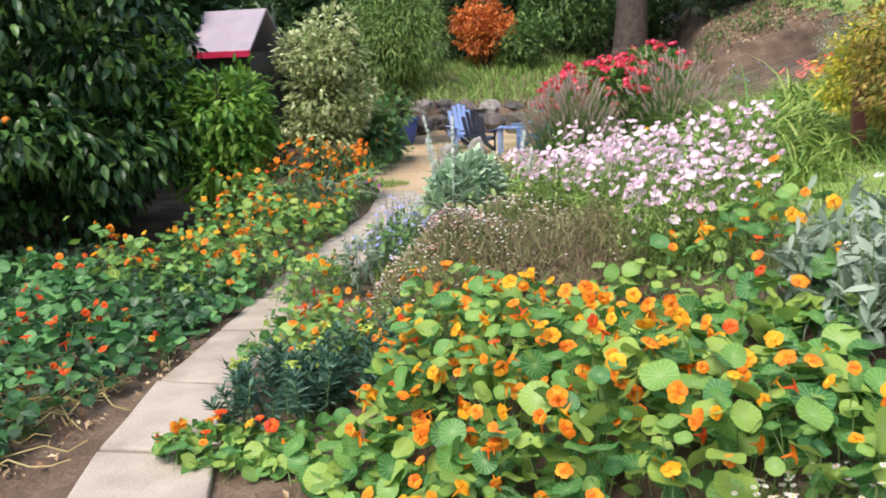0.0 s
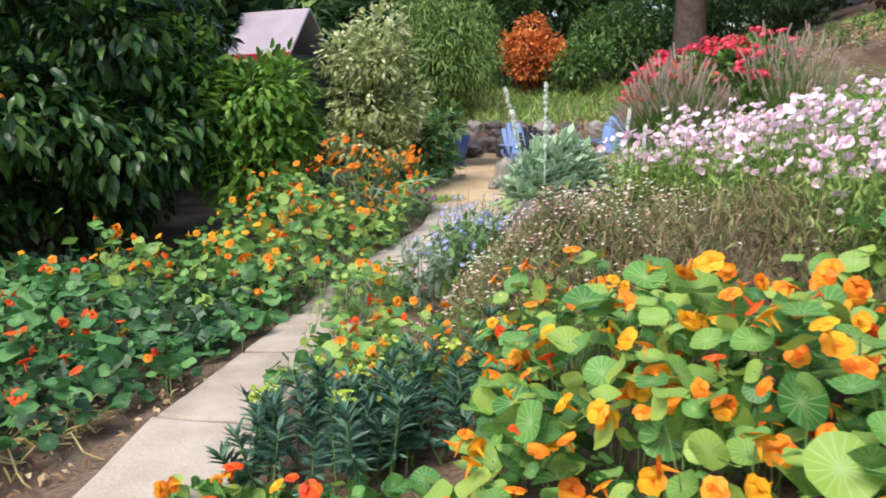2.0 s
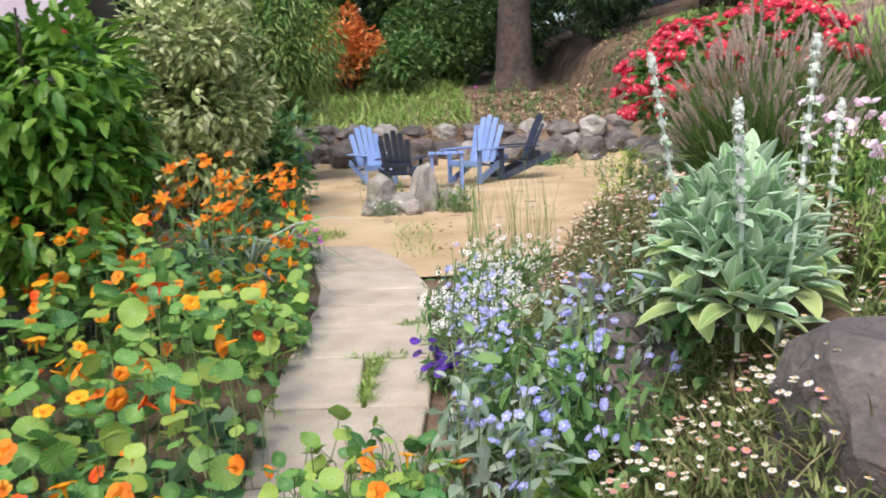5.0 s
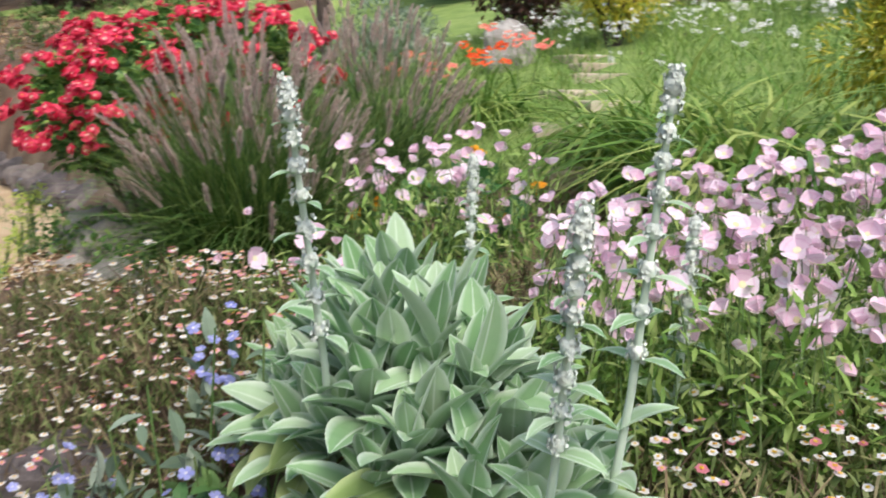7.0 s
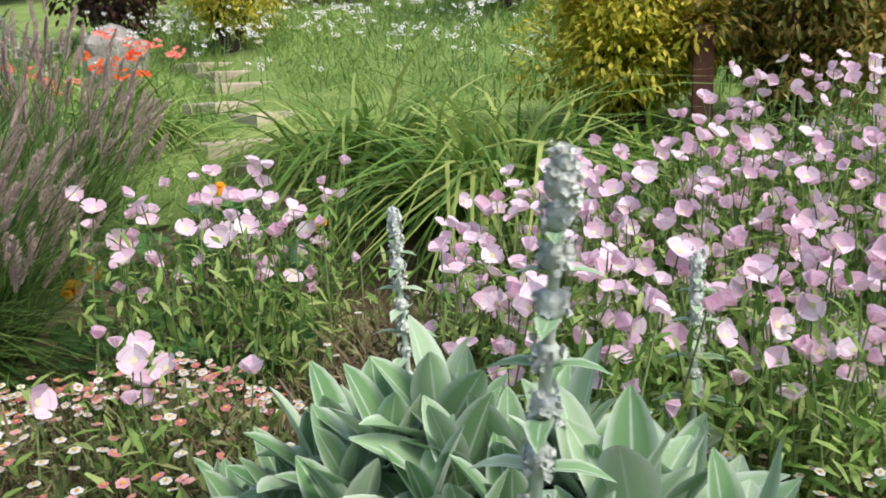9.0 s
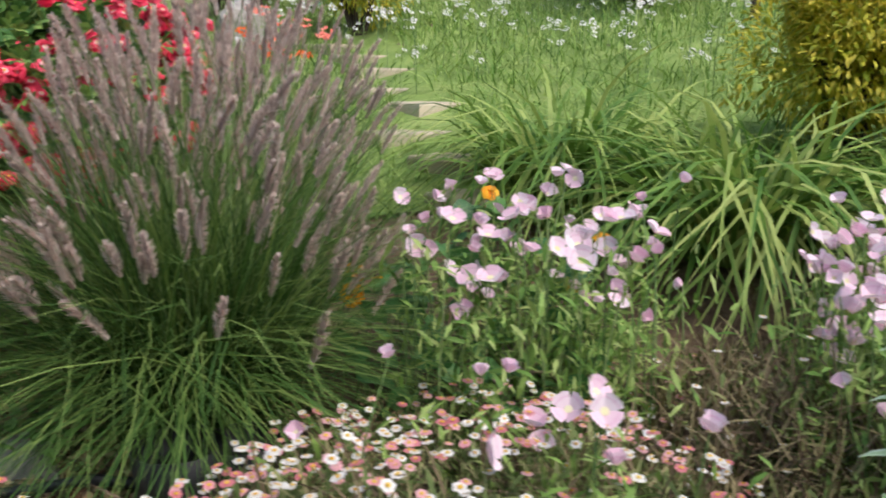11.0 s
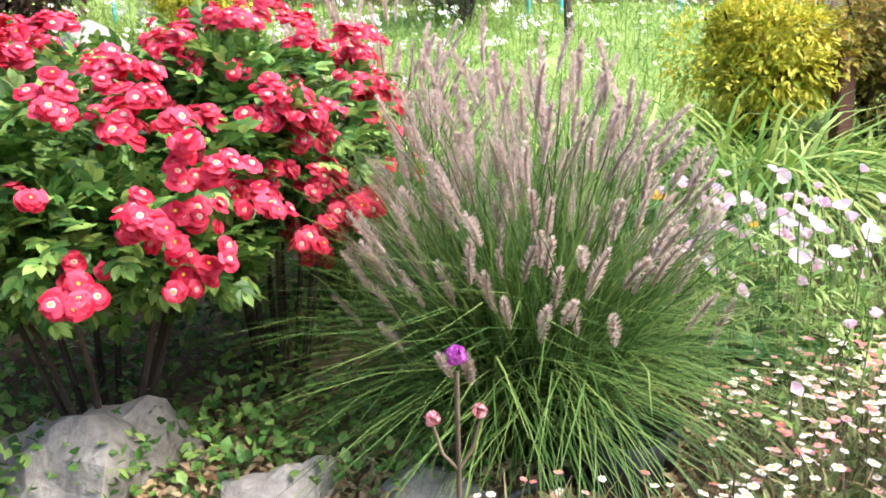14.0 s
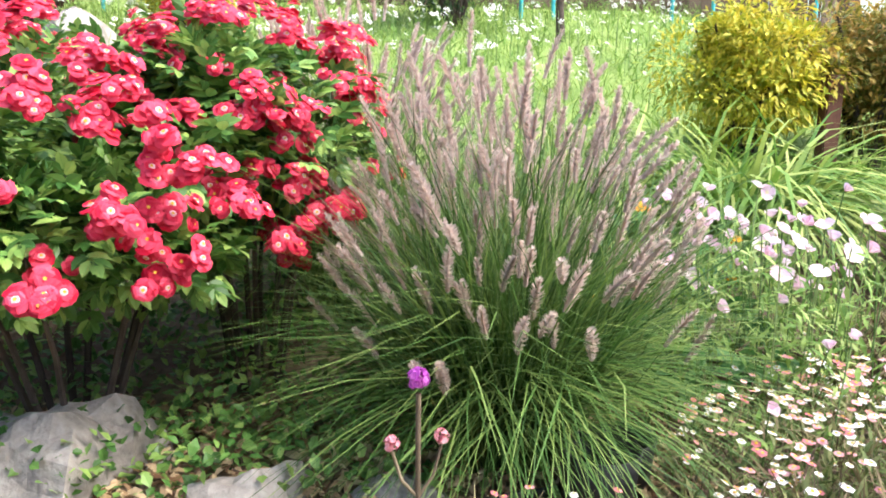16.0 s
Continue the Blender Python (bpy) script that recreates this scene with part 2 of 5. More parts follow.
def height(x, y):
    """Ground level: flat path and gravel court, a raised bed and hill to the east, a bank behind the court."""
    x, y = np.asarray(x, float), np.asarray(y, float)
    s = x - np.interp(y, EDGE_Y, EDGE_X)
    soft_rise = 0.38 * smooth(0.15, 1.9, s)
    steep_rise = 0.5 * smooth(0.45, 0.95, s)
    court_rise = 0.5 * smooth(0.0, 0.5, s)
    k = smooth(3.0, 4.4, y)
    z = soft_rise * (1 - k) + steep_rise * k
    k = smooth(8.6, 9.8, y)
    z = z * (1 - k) + court_rise * k
    z = z + 0.26 * np.clip(x - 1.2, 0, 22) * smooth(0.5, 3.0, y) * smooth(-0.1, 0.8, s)
    bank = smooth(16.9, 17.6, y)
    return z + bank * 0.55 + 0.09 * np.clip(y - 17.4, 0, 40) + 0.05 * np.clip(-4 - x, 0, 20)


def ground_z(x, y):
    return float(height(x, y))


# ---------------------------------------------------------------- mesh helpers
class Template:
    """A small piece: points, faces with one count of corners or several, a material slot for each face, and a flat map."""

    def __init__(self, verts, faces, mats=None, uv=None):
        self.v = np.array(verts, float).reshape(-1, 3)
        self.f = faces
        self.m = mats or [0] * len(faces)
        self.uv = np.array(uv, float) if uv is not None else np.full((len(self.v), 2), 0.0)


def joined(*pieces):
    v, fc, m, uv, n = [], [], [], [], 0
    for t in pieces:
        v.append(t.v), uv.append(t.uv)
        fc += [tuple(i + n for i in q) for q in t.f]
        m += t.m
        n += len(t.v)
    return Template(np.concatenate(v), fc, m, np.concatenate(uv))


def moved(t, m, slot=None):
    m = np.array(m)
    return Template(t.v @ m[:3, :3].T + m[:3, 3], t.f, [slot] * len(t.f) if slot is not None else t.m, t.uv)


class Soup:
    """Many small pieces gathered into one mesh."""

    def __init__(self):
        self.v, self.uv, self.loops, self.sizes, self.mats, self.n = [], [], [], [], [], 0

    def add(self, t, m, slot=None):
        m = np.asarray(m, float).reshape(-1, 4, 4)
        k, nv = len(m), len(t.v)
        if not k:
            return self
        self.v.append((np.einsum("kij,vj->kvi", m[:, :3, :3], t.v) + m[:, None, :3, 3]).reshape(-1, 3))
        self.uv.append(np.tile(t.uv, (k, 1)))
        flat = np.array([i for q in t.f for i in q])
        self.loops.append((flat[None, :] + (np.arange(k) * nv)[:, None] + self.n).ravel())
        self.sizes.append(np.tile([len(q) for q in t.f], k))
        self.mats.append(np.tile([slot] * len(t.f) if slot is not None else t.m, k))
        self.n += k * nv
        return self

    def mesh(self, name, materials, smooth_faces=False):
        me = bpy.data.meshes.new(name)
        v, uv = np.concatenate(self.v), np.concatenate(self.uv)
        loops, sizes, mats = (np.concatenate(a).astype(np.int32) for a in (self.loops, self.sizes, self.mats))
        me.vertices.add(len(v)), me.loops.add(len(loops)), me.polygons.add(len(sizes))
        me.vertices.foreach_set("co", v.ravel())
        me.loops.foreach_set("vertex_index", loops)
        me.polygons.foreach_set("loop_start", np.r_[0, np.cumsum(sizes)[:-1]].astype(np.int32))
        me.polygons.foreach_set("loop_total", sizes)
        me.polygons.foreach_set("material_index", mats)
        me.polygons.foreach_set("use_smooth", np.full(len(sizes), smooth_faces))
        me.uv_layers.new(name="UVMap").data.foreach_set("uv", uv[loops].ravel())
        for m in materials:
            me.materials.append(m)
        me.update(calc_edges=True)
        me.validate()
        return me


def mesh_of(name, t, materials, smooth_faces=False):
    return Soup().add(t, np.eye(4)).mesh(name, materials, smooth_faces)


def part(name, bm, mat, parent=None, label="", smooth_faces=False):
    """Links a bmesh as one mesh object, under its thing if one is given."""
    me = bpy.data.meshes.new(name)
    bm.to_mesh(me)
    bm.free()
    me.materials.append(mat)
    if smooth_faces:
        for p in me.polygons:
            p.use_smooth = True
    ob = new(name, me)
    ob.parent = parent
    return tagged(ob, label)


def child(name, me, parent, label="", m=None):
    ob = new(name, me)
    ob.parent = parent
    if m is not None:
        ob.matrix_basis = m
    return tagged(ob, label)


def thing(name, label, category, at=(0, 0, 0), group="", kind=""):
    ob = new(name)
    ob.empty_display_size = 0.1
    ob.location = at
    return tagged(ob, label, category, group, kind)


def frames(pos, normal=None, spin=None, scale=1.0, tilt=0.0):
    """Poses for pieces: z along each normal, turned at random about it."""
    pos = np.asarray(pos, float).reshape(-1, 3)
    k = len(pos)
    n = np.tile([0, 0, 1.0], (k, 1)) if normal is None else np.asarray(normal, float).reshape(-1, 3).copy()
    n = n + RNG.normal(0, 1, (k, 3)) * tilt
    n /= np.linalg.norm(n, axis=1, keepdims=True) + 1e-9
    a = RNG.uniform(0, 6.283, k) if spin is None else np.broadcast_to(spin, (k,))
    r = np.stack([np.cos(a), np.sin(a), np.zeros(k)], 1)
    x = r - (r * n).sum(1, keepdims=True) * n
    x /= np.linalg.norm(x, axis=1, keepdims=True) + 1e-9
    y = np.cross(n, x)
    s = np.broadcast_to(scale, (k,))[:, None]
    m = np.zeros((k, 4, 4))
    m[:, :3, 0], m[:, :3, 1], m[:, :3, 2], m[:, :3, 3], m[:, 3, 3] = x * s, y * s, n * s, pos, 1
    return m


def along(pos, way, scale=1.0, roll=None):
    """Poses for pieces whose length runs along y: y on each way, the face turned up as far as it can be."""
    pos, way = np.asarray(pos, float).reshape(-1, 3), np.asarray(way, float).reshape(-1, 3)
    k = len(pos)
    y = way / (np.linalg.norm(way, axis=1, keepdims=True) + 1e-9)
    up = np.tile([0.0, 0.0, 1.0], (k, 1)) + RNG.normal(0, 0.3 if roll is None else roll, (k, 3))
    x = np.cross(y, up)
    x /= np.linalg.norm(x, axis=1, keepdims=True) + 1e-9
    z = np.cross(x, y)
    s = np.broadcast_to(scale, (k,))[:, None]
    m = np.zeros((k, 4, 4))
    m[:, :3, 0], m[:, :3, 1], m[:, :3, 2], m[:, :3, 3], m[:, 3, 3] = x * s, y * s, z * s, pos, 1
    return m


def blade(length, width, segs=4, droop=0.4, fold=0.0, shape=1.0):
    """A leaf along y: widest past its base, pointed, drooping towards its tip; two strips where it is folded."""
    v, fc, uv = [], [], []
    for i in range(segs + 1):
        t = i / segs
        w = width * 0.5 * (math.sin(math.pi * min(1, (t * 0.86 + 0.14) ** shape)) if i < segs else 0.02)
        y, z = length * (t - 0.22 * droop * t * t), length * (-droop * t * t * 0.6)
        v += [(-w, y, z + fold * w), (0, y, z), (w, y, z + fold * w)]
        uv += [(0, t), (0.5, t), (1, t)]
    for i in range(segs):
        a = 3 * i
        fc += [(a, a + 1, a + 4, a + 3), (a + 1, a + 2, a + 5, a + 4)]
    return Template(v, fc, None, uv)


def strap(length, width, segs=5, droop=1.0):
    """A grass blade along y that rises from its base and bows over; one strip."""
    v, fc, uv = [], [], []
    for i in range(segs + 1):
        t = i / segs
        w = width * 0.5 * (1 - t**2.2) + 0.0003
        a = droop * t
        v += [(-w, length * t * math.cos(a * 0.75), -length * t * math.sin(a * 0.75) * t), (w, length * t * math.cos(a * 0.75), -length * t * math.sin(a * 0.75) * t)]
        uv += [(0, t), (1, t)]
    for i in range(segs):
        a = 2 * i
        fc.append((a, a + 1, a + 3, a + 2))
    return Template(v, fc, None, uv)


def disc(radius, n=9, cup=0.15, slot=0, lobes=0.0):
    v, uv = [(0, 0, -cup * radius * 0.4)], [(0.5, 0)]
    for i in range(n):
        a = 6.2832 * i / n
        r = radius * (1 + lobes * (1 if i % 2 else -1))
        v.append((r * math.cos(a), r * math.sin(a), cup * radius * (0.5 + 0.7 * math.sin(3 * a + 1))))
        uv.append((i % 2, 1))
    return Template(v, [(0, 1 + i, 1 + (i + 1) % n) for i in range(n)], [slot] * n, uv)


def tube_between(a, b, r0, r1, n=5):
    a, b = np.array(a, float), np.array(b, float)
    d = b - a
    d = d / (np.linalg.norm(d) + 1e-9)
    x = np.cross(d, [0.31, 0.77, 0.55])
    x /= np.linalg.norm(x)
    y = np.cross(d, x)
    v, fc = [], []
    for c, r in ((a, r0), (b, r1)):
        for i in range(n):
            t = 6.2832 * i / n
            v.append(c + r * (math.cos(t) * x + math.sin(t) * y))
    for i in range(n):
        j = (i + 1) % n
        fc.append((i, j, n + j, n + i))
    return Template(v, fc)


def limb(points, r0, r1, n=6):
    k = len(points) - 1
    return joined(*[tube_between(points[i], points[i + 1], r0 + (r1 - r0) * i / k, r0 + (r1 - r0) * (i + 1) / k, n) for i in range(k)])


def in_blob(k, centre, radius, hollow=0.5, bumps=0.18, flat_bottom=None):
    """Points near the skin of an uneven mound, with the way out of it."""
    d = RNG.normal(0, 1, (k, 3))
    d /= np.linalg.norm(d, axis=1, keepdims=True)
    lump = 1 + bumps * (np.sin(d[:, 0] * 5.1 + centre[1] * 3) + np.sin(d[:, 1] * 4.3 + centre[0] * 7) + np.sin(d[:, 2] * 6.2 + d[:, 0] * 3)) / 1.7
    r = (hollow + (1 - hollow) * RNG.uniform(0, 1, k) ** 0.5) * lump
    p = np.array(centre) + d * r[:, None] * np.array(radius)
    keep = p[:, 2] > (-1e9 if flat_bottom is None else flat_bottom)
    return p[keep], d[keep]


def in_area(k, x0, x1, y0, y1, inside=None):
    p = np.stack([RNG.uniform(x0, x1, k), RNG.uniform(y0, y1, k)], 1)
    return p if inside is None else p[inside(p[:, 0], p[:, 1])]


def in_oval(k, cx, cy, rx, ry):
    a, r = RNG.uniform(0, 6.2832, k), np.sqrt(RNG.uniform(0, 1, k))
    return np.stack([cx + rx * r * np.cos(a), cy + ry * r * np.sin(a)], 1)


def on_ground(xy, up=0.0):
    return np.column_stack([xy, height(xy[:, 0], xy[:, 1]) + up])


# ---------------------------------------------------------------- ground
def build_ground():
    xs = np.unique(np.r_[np.linspace(-400, -20, 12), np.linspace(-20, -4, 24), np.linspace(-4, 6, 101), np.linspace(6, 25, 30), np.linspace(25, 400, 12)])
    ys = np.unique(np.r_[np.linspace(-400, -20, 12), np.linspace(-20, -2, 18), np.linspace(-2, 18.4, 171), np.linspace(18.4, 45, 40), np.linspace(45, 400, 12)])
    X, Y = np.meshgrid(xs, ys)
    Z = height(X, Y)
    near = (X > -4.5) & (X < 8) & (Y < 20) & (Y > -3)
    Z = Z + np.where(near, 0.012 * np.sin(X * 9.1 + np.sin(Y * 5)) * np.sin(Y * 7.7), 0)
    nx, ny = len(xs), len(ys)
    idx = np.arange(nx * ny).reshape(ny, nx)
    fc = np.stack([idx[:-1, :-1], idx[:-1, 1:], idx[1:, 1:], idx[1:, :-1]], -1).reshape(-1, 4)
    me = bpy.data.meshes.new("ground")
    me.from_pydata(np.stack([X, Y, Z], -1).reshape(-1, 3).tolist(), [], fc.tolist())
    me.materials.append(M_SOIL)
    for p in me.polygons:
        p.use_smooth = True
    tagged(new("ground", me), "brown bark mulch and bare garden soil rising into a hill", "ground", kind="structure")


def build_court():
    """The gravel court: one thin sheet with an uneven rim."""
    ys = np.linspace(8.0, 17.1, 60)
    v, fc = [], []
    for i, y in enumerate(ys):
        left = np.interp(y, [8.0, 8.8, 9.6, 10.5, 11.5, 14, 17.1], [-0.75, -1.0, -1.9, -2.7, -2.9, -3.2, -2.9]) + 0.06 * math.sin(y * 6)
        right = np.interp(y, EDGE_Y, EDGE_X) + 0.12 + 0.07 * math.sin(y * 5 + 1)
        for j in range(25):
            x = left + (right - left) * j / 24
            z = ground_z(x, y) + 0.02 + 0.006 * math.sin(x * 7 + y * 3)
            v.append((x, y, z))
    for i in range(59):
        for j in range(24):
            a = i * 25 + j
            fc.append((a, a + 1, a + 26, a + 25))
    me = bpy.data.meshes.new("gravel_court")
    me.from_pydata(v, [], fc)
    me.materials.append(M_GRAVEL)
    for p in me.polygons:
        p.use_smooth = True
    tagged(new("pavement", me), "tan decomposed granite court with scattered twigs", "gravel", kind="structure")


def build_turf():
    """Grassy turf over the hill: a sheet just above the soil with a ragged rim."""
    v, fc = [], []
    nx, ny = 70, 80
    for j in range(ny + 1):
        y = 2.6 + 24.0 * j / ny
        left = 2.35 + 0.15 * math.sin(y * 4.1) + 0.1 * math.sin(y * 9.7) + 3.4 * float(smooth(8.5, 14, y))
        for i in range(nx + 1):
            x = left + (14.0 - left) * (i / nx) ** 1.3
            v.append((x, y, ground_z(x, y) + 0.018 + 0.012 * math.sin(x * 9) * math.sin(y * 8)))
    for j in range(ny):
        for i in range(nx):
            a = j * (nx + 1) + i
            fc.append((a, a + 1, a + nx + 2, a + nx + 1))
    me = bpy.data.meshes.new("turf")
    me.from_pydata(v, [], fc)
    me.materials.append(M_LAWN)
    for p in me.polygons:
        p.use_smooth = True
    tagged(new("lawn", me), "rough light green turf on the hill", "lawn", kind="structure")


def slab_mesh(outline, thick, name, mat):
    """A flagstone from its rim: rounded upper edge, uneven top."""
    bm = bmesh.new()
    c = Vector((sum(p[0] for p in outline) / len(outline), sum(p[1] for p in outline) / len(outline), 0))
    rim = []
    for i, p in enumerate(outline):
        q = outline[(i + 1) % len(outline)]
        for k in range(3):
            t = k / 3
            w = Vector((p[0] + (q[0] - p[0]) * t, p[1] + (q[1] - p[1]) * t, 0))
            wob = noise.noise(w * 5.0) * 0.022
            rim.append(w + (w - c).normalized() * wob)
    rings = []
    for inset, z in ((0, -thick), (0, -0.012), (0.006, -0.003), (0.018, 0.0)):
        rings.append([bm.verts.new((w.x + (c.x - w.x) * inset / max(0.05, (w - c).length), w.y + (c.y - w.y) * inset / max(0.05, (w - c).length), z)) for w in rim])
    n = len(rim)
    for a, b in zip(rings, rings[1:]):
        for i in range(n):
            bm.faces.new((a[i], a[(i + 1) % n], b[(i + 1) % n], b[i]))
    mid = bm.verts.new((c.x, c.y, 0.003))
    for i in range(n):
        bm.faces.new((rings[-1][i], rings[-1][(i + 1) % n], mid))
    me = bpy.data.meshes.new(name)
    bm.to_mesh(me)
    bm.free()
    me.materials.append(mat)
    return me


def build_path():
    walkway = thing("path", "worn tan flagstone garden path with open joints", "path", kind="structure")
    # Joints across the path: y, left x, right x, and how far the right end lies ahead.
    joints = [(-1.6, 0.75, 1.7, -0.2), (-0.9, 0.45, 1.3, -0.15), (-0.2, 0.15, 0.95, -0.1), (0.5, -0.2, 0.55, -0.05), (1.3, -0.55, 0.12, -0.05), (2.08, -0.8, -0.24, 0.03),
              (2.86, -0.97, -0.5, 0.0), (3.7, -1.04, -0.6, 0.06), (4.4, -1.1, -0.64, 0.06), (5.1, -1.18, -0.64, 0.02), (5.74, -1.24, -0.62, -0.02), (6.36, -1.26, -0.6, -0.06),
              (6.82, -1.26, -0.6, 0.06), (7.3, -1.26, -0.62, -0.06), (7.72, -1.3, -0.62, -0.08), (8.25, -1.4, -0.72, -0.05), (8.8, -1.52, -0.88, -0.1), (9.28, -1.62, -1.12, -0.05)]
    g = 0.017
    for a, b in zip(joints, joints[1:]):
        ol = [(a[1], a[0] + g), (a[2], a[0] + a[3] + g), (b[2], b[0] + b[3] - g), (b[1], b[0] - g)]
        split = {5.74: 0.6}.get(a[0], 0)
        if split:
            p = (ol[0][0] + (ol[1][0] - ol[0][0]) * split, ol[0][1] + (ol[1][1] - ol[0][1]) * split)
            q = (ol[3][0] + (ol[2][0] - ol[3][0]) * (split - 0.05), ol[3][1] + (ol[2][1] - ol[3][1]) * split)
            pieces = [[ol[0], (p[0] - 0.012, p[1]), (q[0] - 0.016, q[1]), ol[3]], [(p[0] + 0.012, p[1]), ol[1], ol[2], (q[0] + 0.016, q[1])]]
        else:
            pieces = [ol]
        for pc in pieces:
            cx, cy = sum(p[0] for p in pc) / 4, sum(p[1] for p in pc) / 4
            me = slab_mesh([(p[0] - cx, p[1] - cy) for p in pc], 0.06, "flagstone", M_SLAB)
            child("flagstone", me, walkway, m=pose(cx, cy, 0.034 + RNG.uniform(-0.004, 0.004), RNG.uniform(-0.5, 0.5), RNG.uniform(-0.5, 0.5)))


def build_steps():
    steps = thing("stepping_stones", "pale flat stepping stones climbing the grassy hill", "steps", kind="structure")
    d = 3.75
    for i in range(8):
        a = radians(59.5 + 1.3 * math.sin(i * 2.6) - i * 0.25)
        x, y = -0.63 + math.sin(a) * d, 4.62 + math.cos(a) * d
        w, h = 0.19 + 0.02 * (i % 3), 0.12 + 0.02 * ((i + 1) % 3)
        ol = [(-w, -h), (w * 0.9, -h * 1.1), (w * 1.05, h * 0.8), (0.2 * w, h * 1.15), (-w * 0.95, h)]
        me = slab_mesh(ol, 0.12, "step_stone", M_STEP)
        child("step_stone", me, steps, m=pose(x, y, ground_z(x, y) + 0.035, 0, 0, -30 + 12 * math.sin(i * 2.1)))
        d += 0.45


def rock_mesh(name, seed, mat, subdiv=3, rough=0.22, flat=0.0):
    bm = bmesh.new()
    bmesh.ops.create_icosphere(bm, subdivisions=subdiv, radius=1.0)
    o = Vector((seed * 3.7, seed * 1.9, seed * 5.3))
    for v in bm.verts:
        d = v.co.normalized()
        # Facets: push towards a few random planes, then add grain.
        r = 1.0
        for k in range(7):
            n = Vector((math.sin(seed * 9 + k * 2.4), math.cos(seed * 5 + k * 1.7), math.sin(seed * 3 + k * 3.1))).normalized()
            c = d.dot(n)
            if c > 0.35:
                r = min(r, 0.72 / c)
        r += rough * noise.noise(d * 1.6 + o) + rough * 0.35 * noise.noise(d * 5 + o) + rough * 0.12 * noise.noise(d * 14 + o)
        v.co = d * r
    me = bpy.data.meshes.new(name)
    bm.to_mesh(me)
    bm.free()
    me.materials.append(mat)
    return me


def rock(me, x, y, z, sx, sy, sz, turn, label, name="boulder", tip=0.0, group=""):
    ob = new(name, me)
    ob.matrix_basis = pose(x, y, z, tip, 0, turn) @ Matrix.Diagonal((sx, sy, sz, 1))
    return tagged(ob, label, "rock", group)


def build_rocks():
    grey = [rock_mesh("grey_rock", s, M_ROCK) for s in (1.1, 2.3, 3.9)]
    dark = [rock_mesh("dark_rock", s, M_ROCKD) for s in (4.2, 5.7, 6.1)]
    G = "boulders edging the raised bed"
    big = rock_mesh("broken_rock", 2.9, M_ROCK, 4, 0.3)
    rock(big, 0.9, 7.84, 0.29, 0.42, 0.36, 0.4, 40, "large pale grey boulder with a dark crack beside the rose bush", group=G)
    rock(grey[1], 1.0, 8.22, 0.36, 0.26, 0.22, 0.34, 10, "upright grey boulder beneath the rose bush", group=G)
    rock(grey[0], 0.66, 7.62, 0.14, 0.22, 0.2, 0.32, 80, "cracked grey boulder at the foot of the bed", group=G)
    rock(grey[2], 0.78, 7.35, 0.4, 0.18, 0.14, 0.22, 120, "small pale boulder in leaf litter", group=G)
    rock(grey[1], 0.76, 7.05, 0.38, 0.2, 0.15, 0.19, 70, "low pale rock by the fountain grass", group=G)
    rock(grey[0], 0.66, 7.3, 0.1, 0.22, 0.18, 0.24, 20, "grey rock low in the bed wall", group=G)
    rock(grey[2], 0.62, 6.75, 0.12, 0.24, 0.2, 0.26, 150, "grey rock in the bed wall", group=G)
    rock(dark[0], 0.4, 4.34, 0.34, 0.36, 0.26, 0.34, -35, "dark boulder overhung by small daisies", group=G, tip=8)
    rock(dark[2], 0.05, 5.4, 0.15, 0.26, 0.22, 0.28, 60, "dark rock shaded by silver leaves", group=G)
    rock(dark[0], 0.15, 6.2, 0.14, 0.25, 0.22, 0.28, 110, "dark rock below the daisy mound", group=G)
    rock(dark[1], 1.15, 8.9, 0.2, 0.32, 0.25, 0.32, 30, "dark boulder beyond the rose bush", group=G)
    # Dry wall at the back and the eastern rim of the court.
    W = "rocks of the dry wall round the court"
    for i in range(26):
        t = i / 25
        x, y = -3.4 + 6.6 * t, 17.25 + 0.15 * math.sin(i * 2.3)
        s = 0.22 + 0.1 * abs(math.sin(i * 1.7))
        rock((dark + dark + grey)[i % 7], x, y, 0.14 + 0.05 * (i % 3), s * 1.25, s, s * 0.95, i * 47, "brown grey boulder in the dry wall behind the court", group=W)
        if i % 2:
            rock((dark + grey)[(i + 2) % 5], x + 0.1, y + 0.3, 0.5 + 0.05 * (i % 2), s * 1.1, s, s * 0.7, i * 31, "brown grey boulder in the dry wall behind the court", group=W)
    for i in range(18):
        y = 10.4 + 6.5 * i / 17
        x = float(np.interp(y, EDGE_Y, EDGE_X)) + 0.2
        s = 0.2 + 0.09 * abs(math.sin(i * 2.1))
        rock(dark[i % 3], x, y, 0.12, s, s * 1.2, s, i * 53, "brown grey boulder in the low court wall", group=W)
    # Ring of pale stones in the court.
    for i, (x, y, s, h) in enumerate(((-1.16, 11.4, 0.17, 0.26), (-0.68, 11.3, 0.22, 0.33), (-0.9, 11.15, 0.14, 0.16), (-0.42, 11.45, 0.16, 0.14), (-1.26, 11.05, 0.12, 0.09), (-0.8, 10.95, 0.1, 0.12))):
        rock(grey[i % 3], x, y, h * 0.55, s, s * 0.8, h, i * 70, "pale stone of the small rock group in the gravel court", group="stones grouped in the court")
    rock(grey[0], 4.9, 9.0, ground_z(4.9, 9.0) + 0.1, 0.35, 0.28, 0.3, 20, "pale grey boulder on the hill behind the roses")


# ---------------------------------------------------------------- chairs and pot
def box(bm, size, m):
    r = bmesh.ops.create_cube(bm, size=1.0, matrix=m @ Matrix.Diagonal((*size, 1)))
    return r


def bevelled(bm, w=0.006):
    bmesh.ops.bevel(bm, geom=bm.edges[:], offset=w, segments=2, affect="EDGES")
    return bm


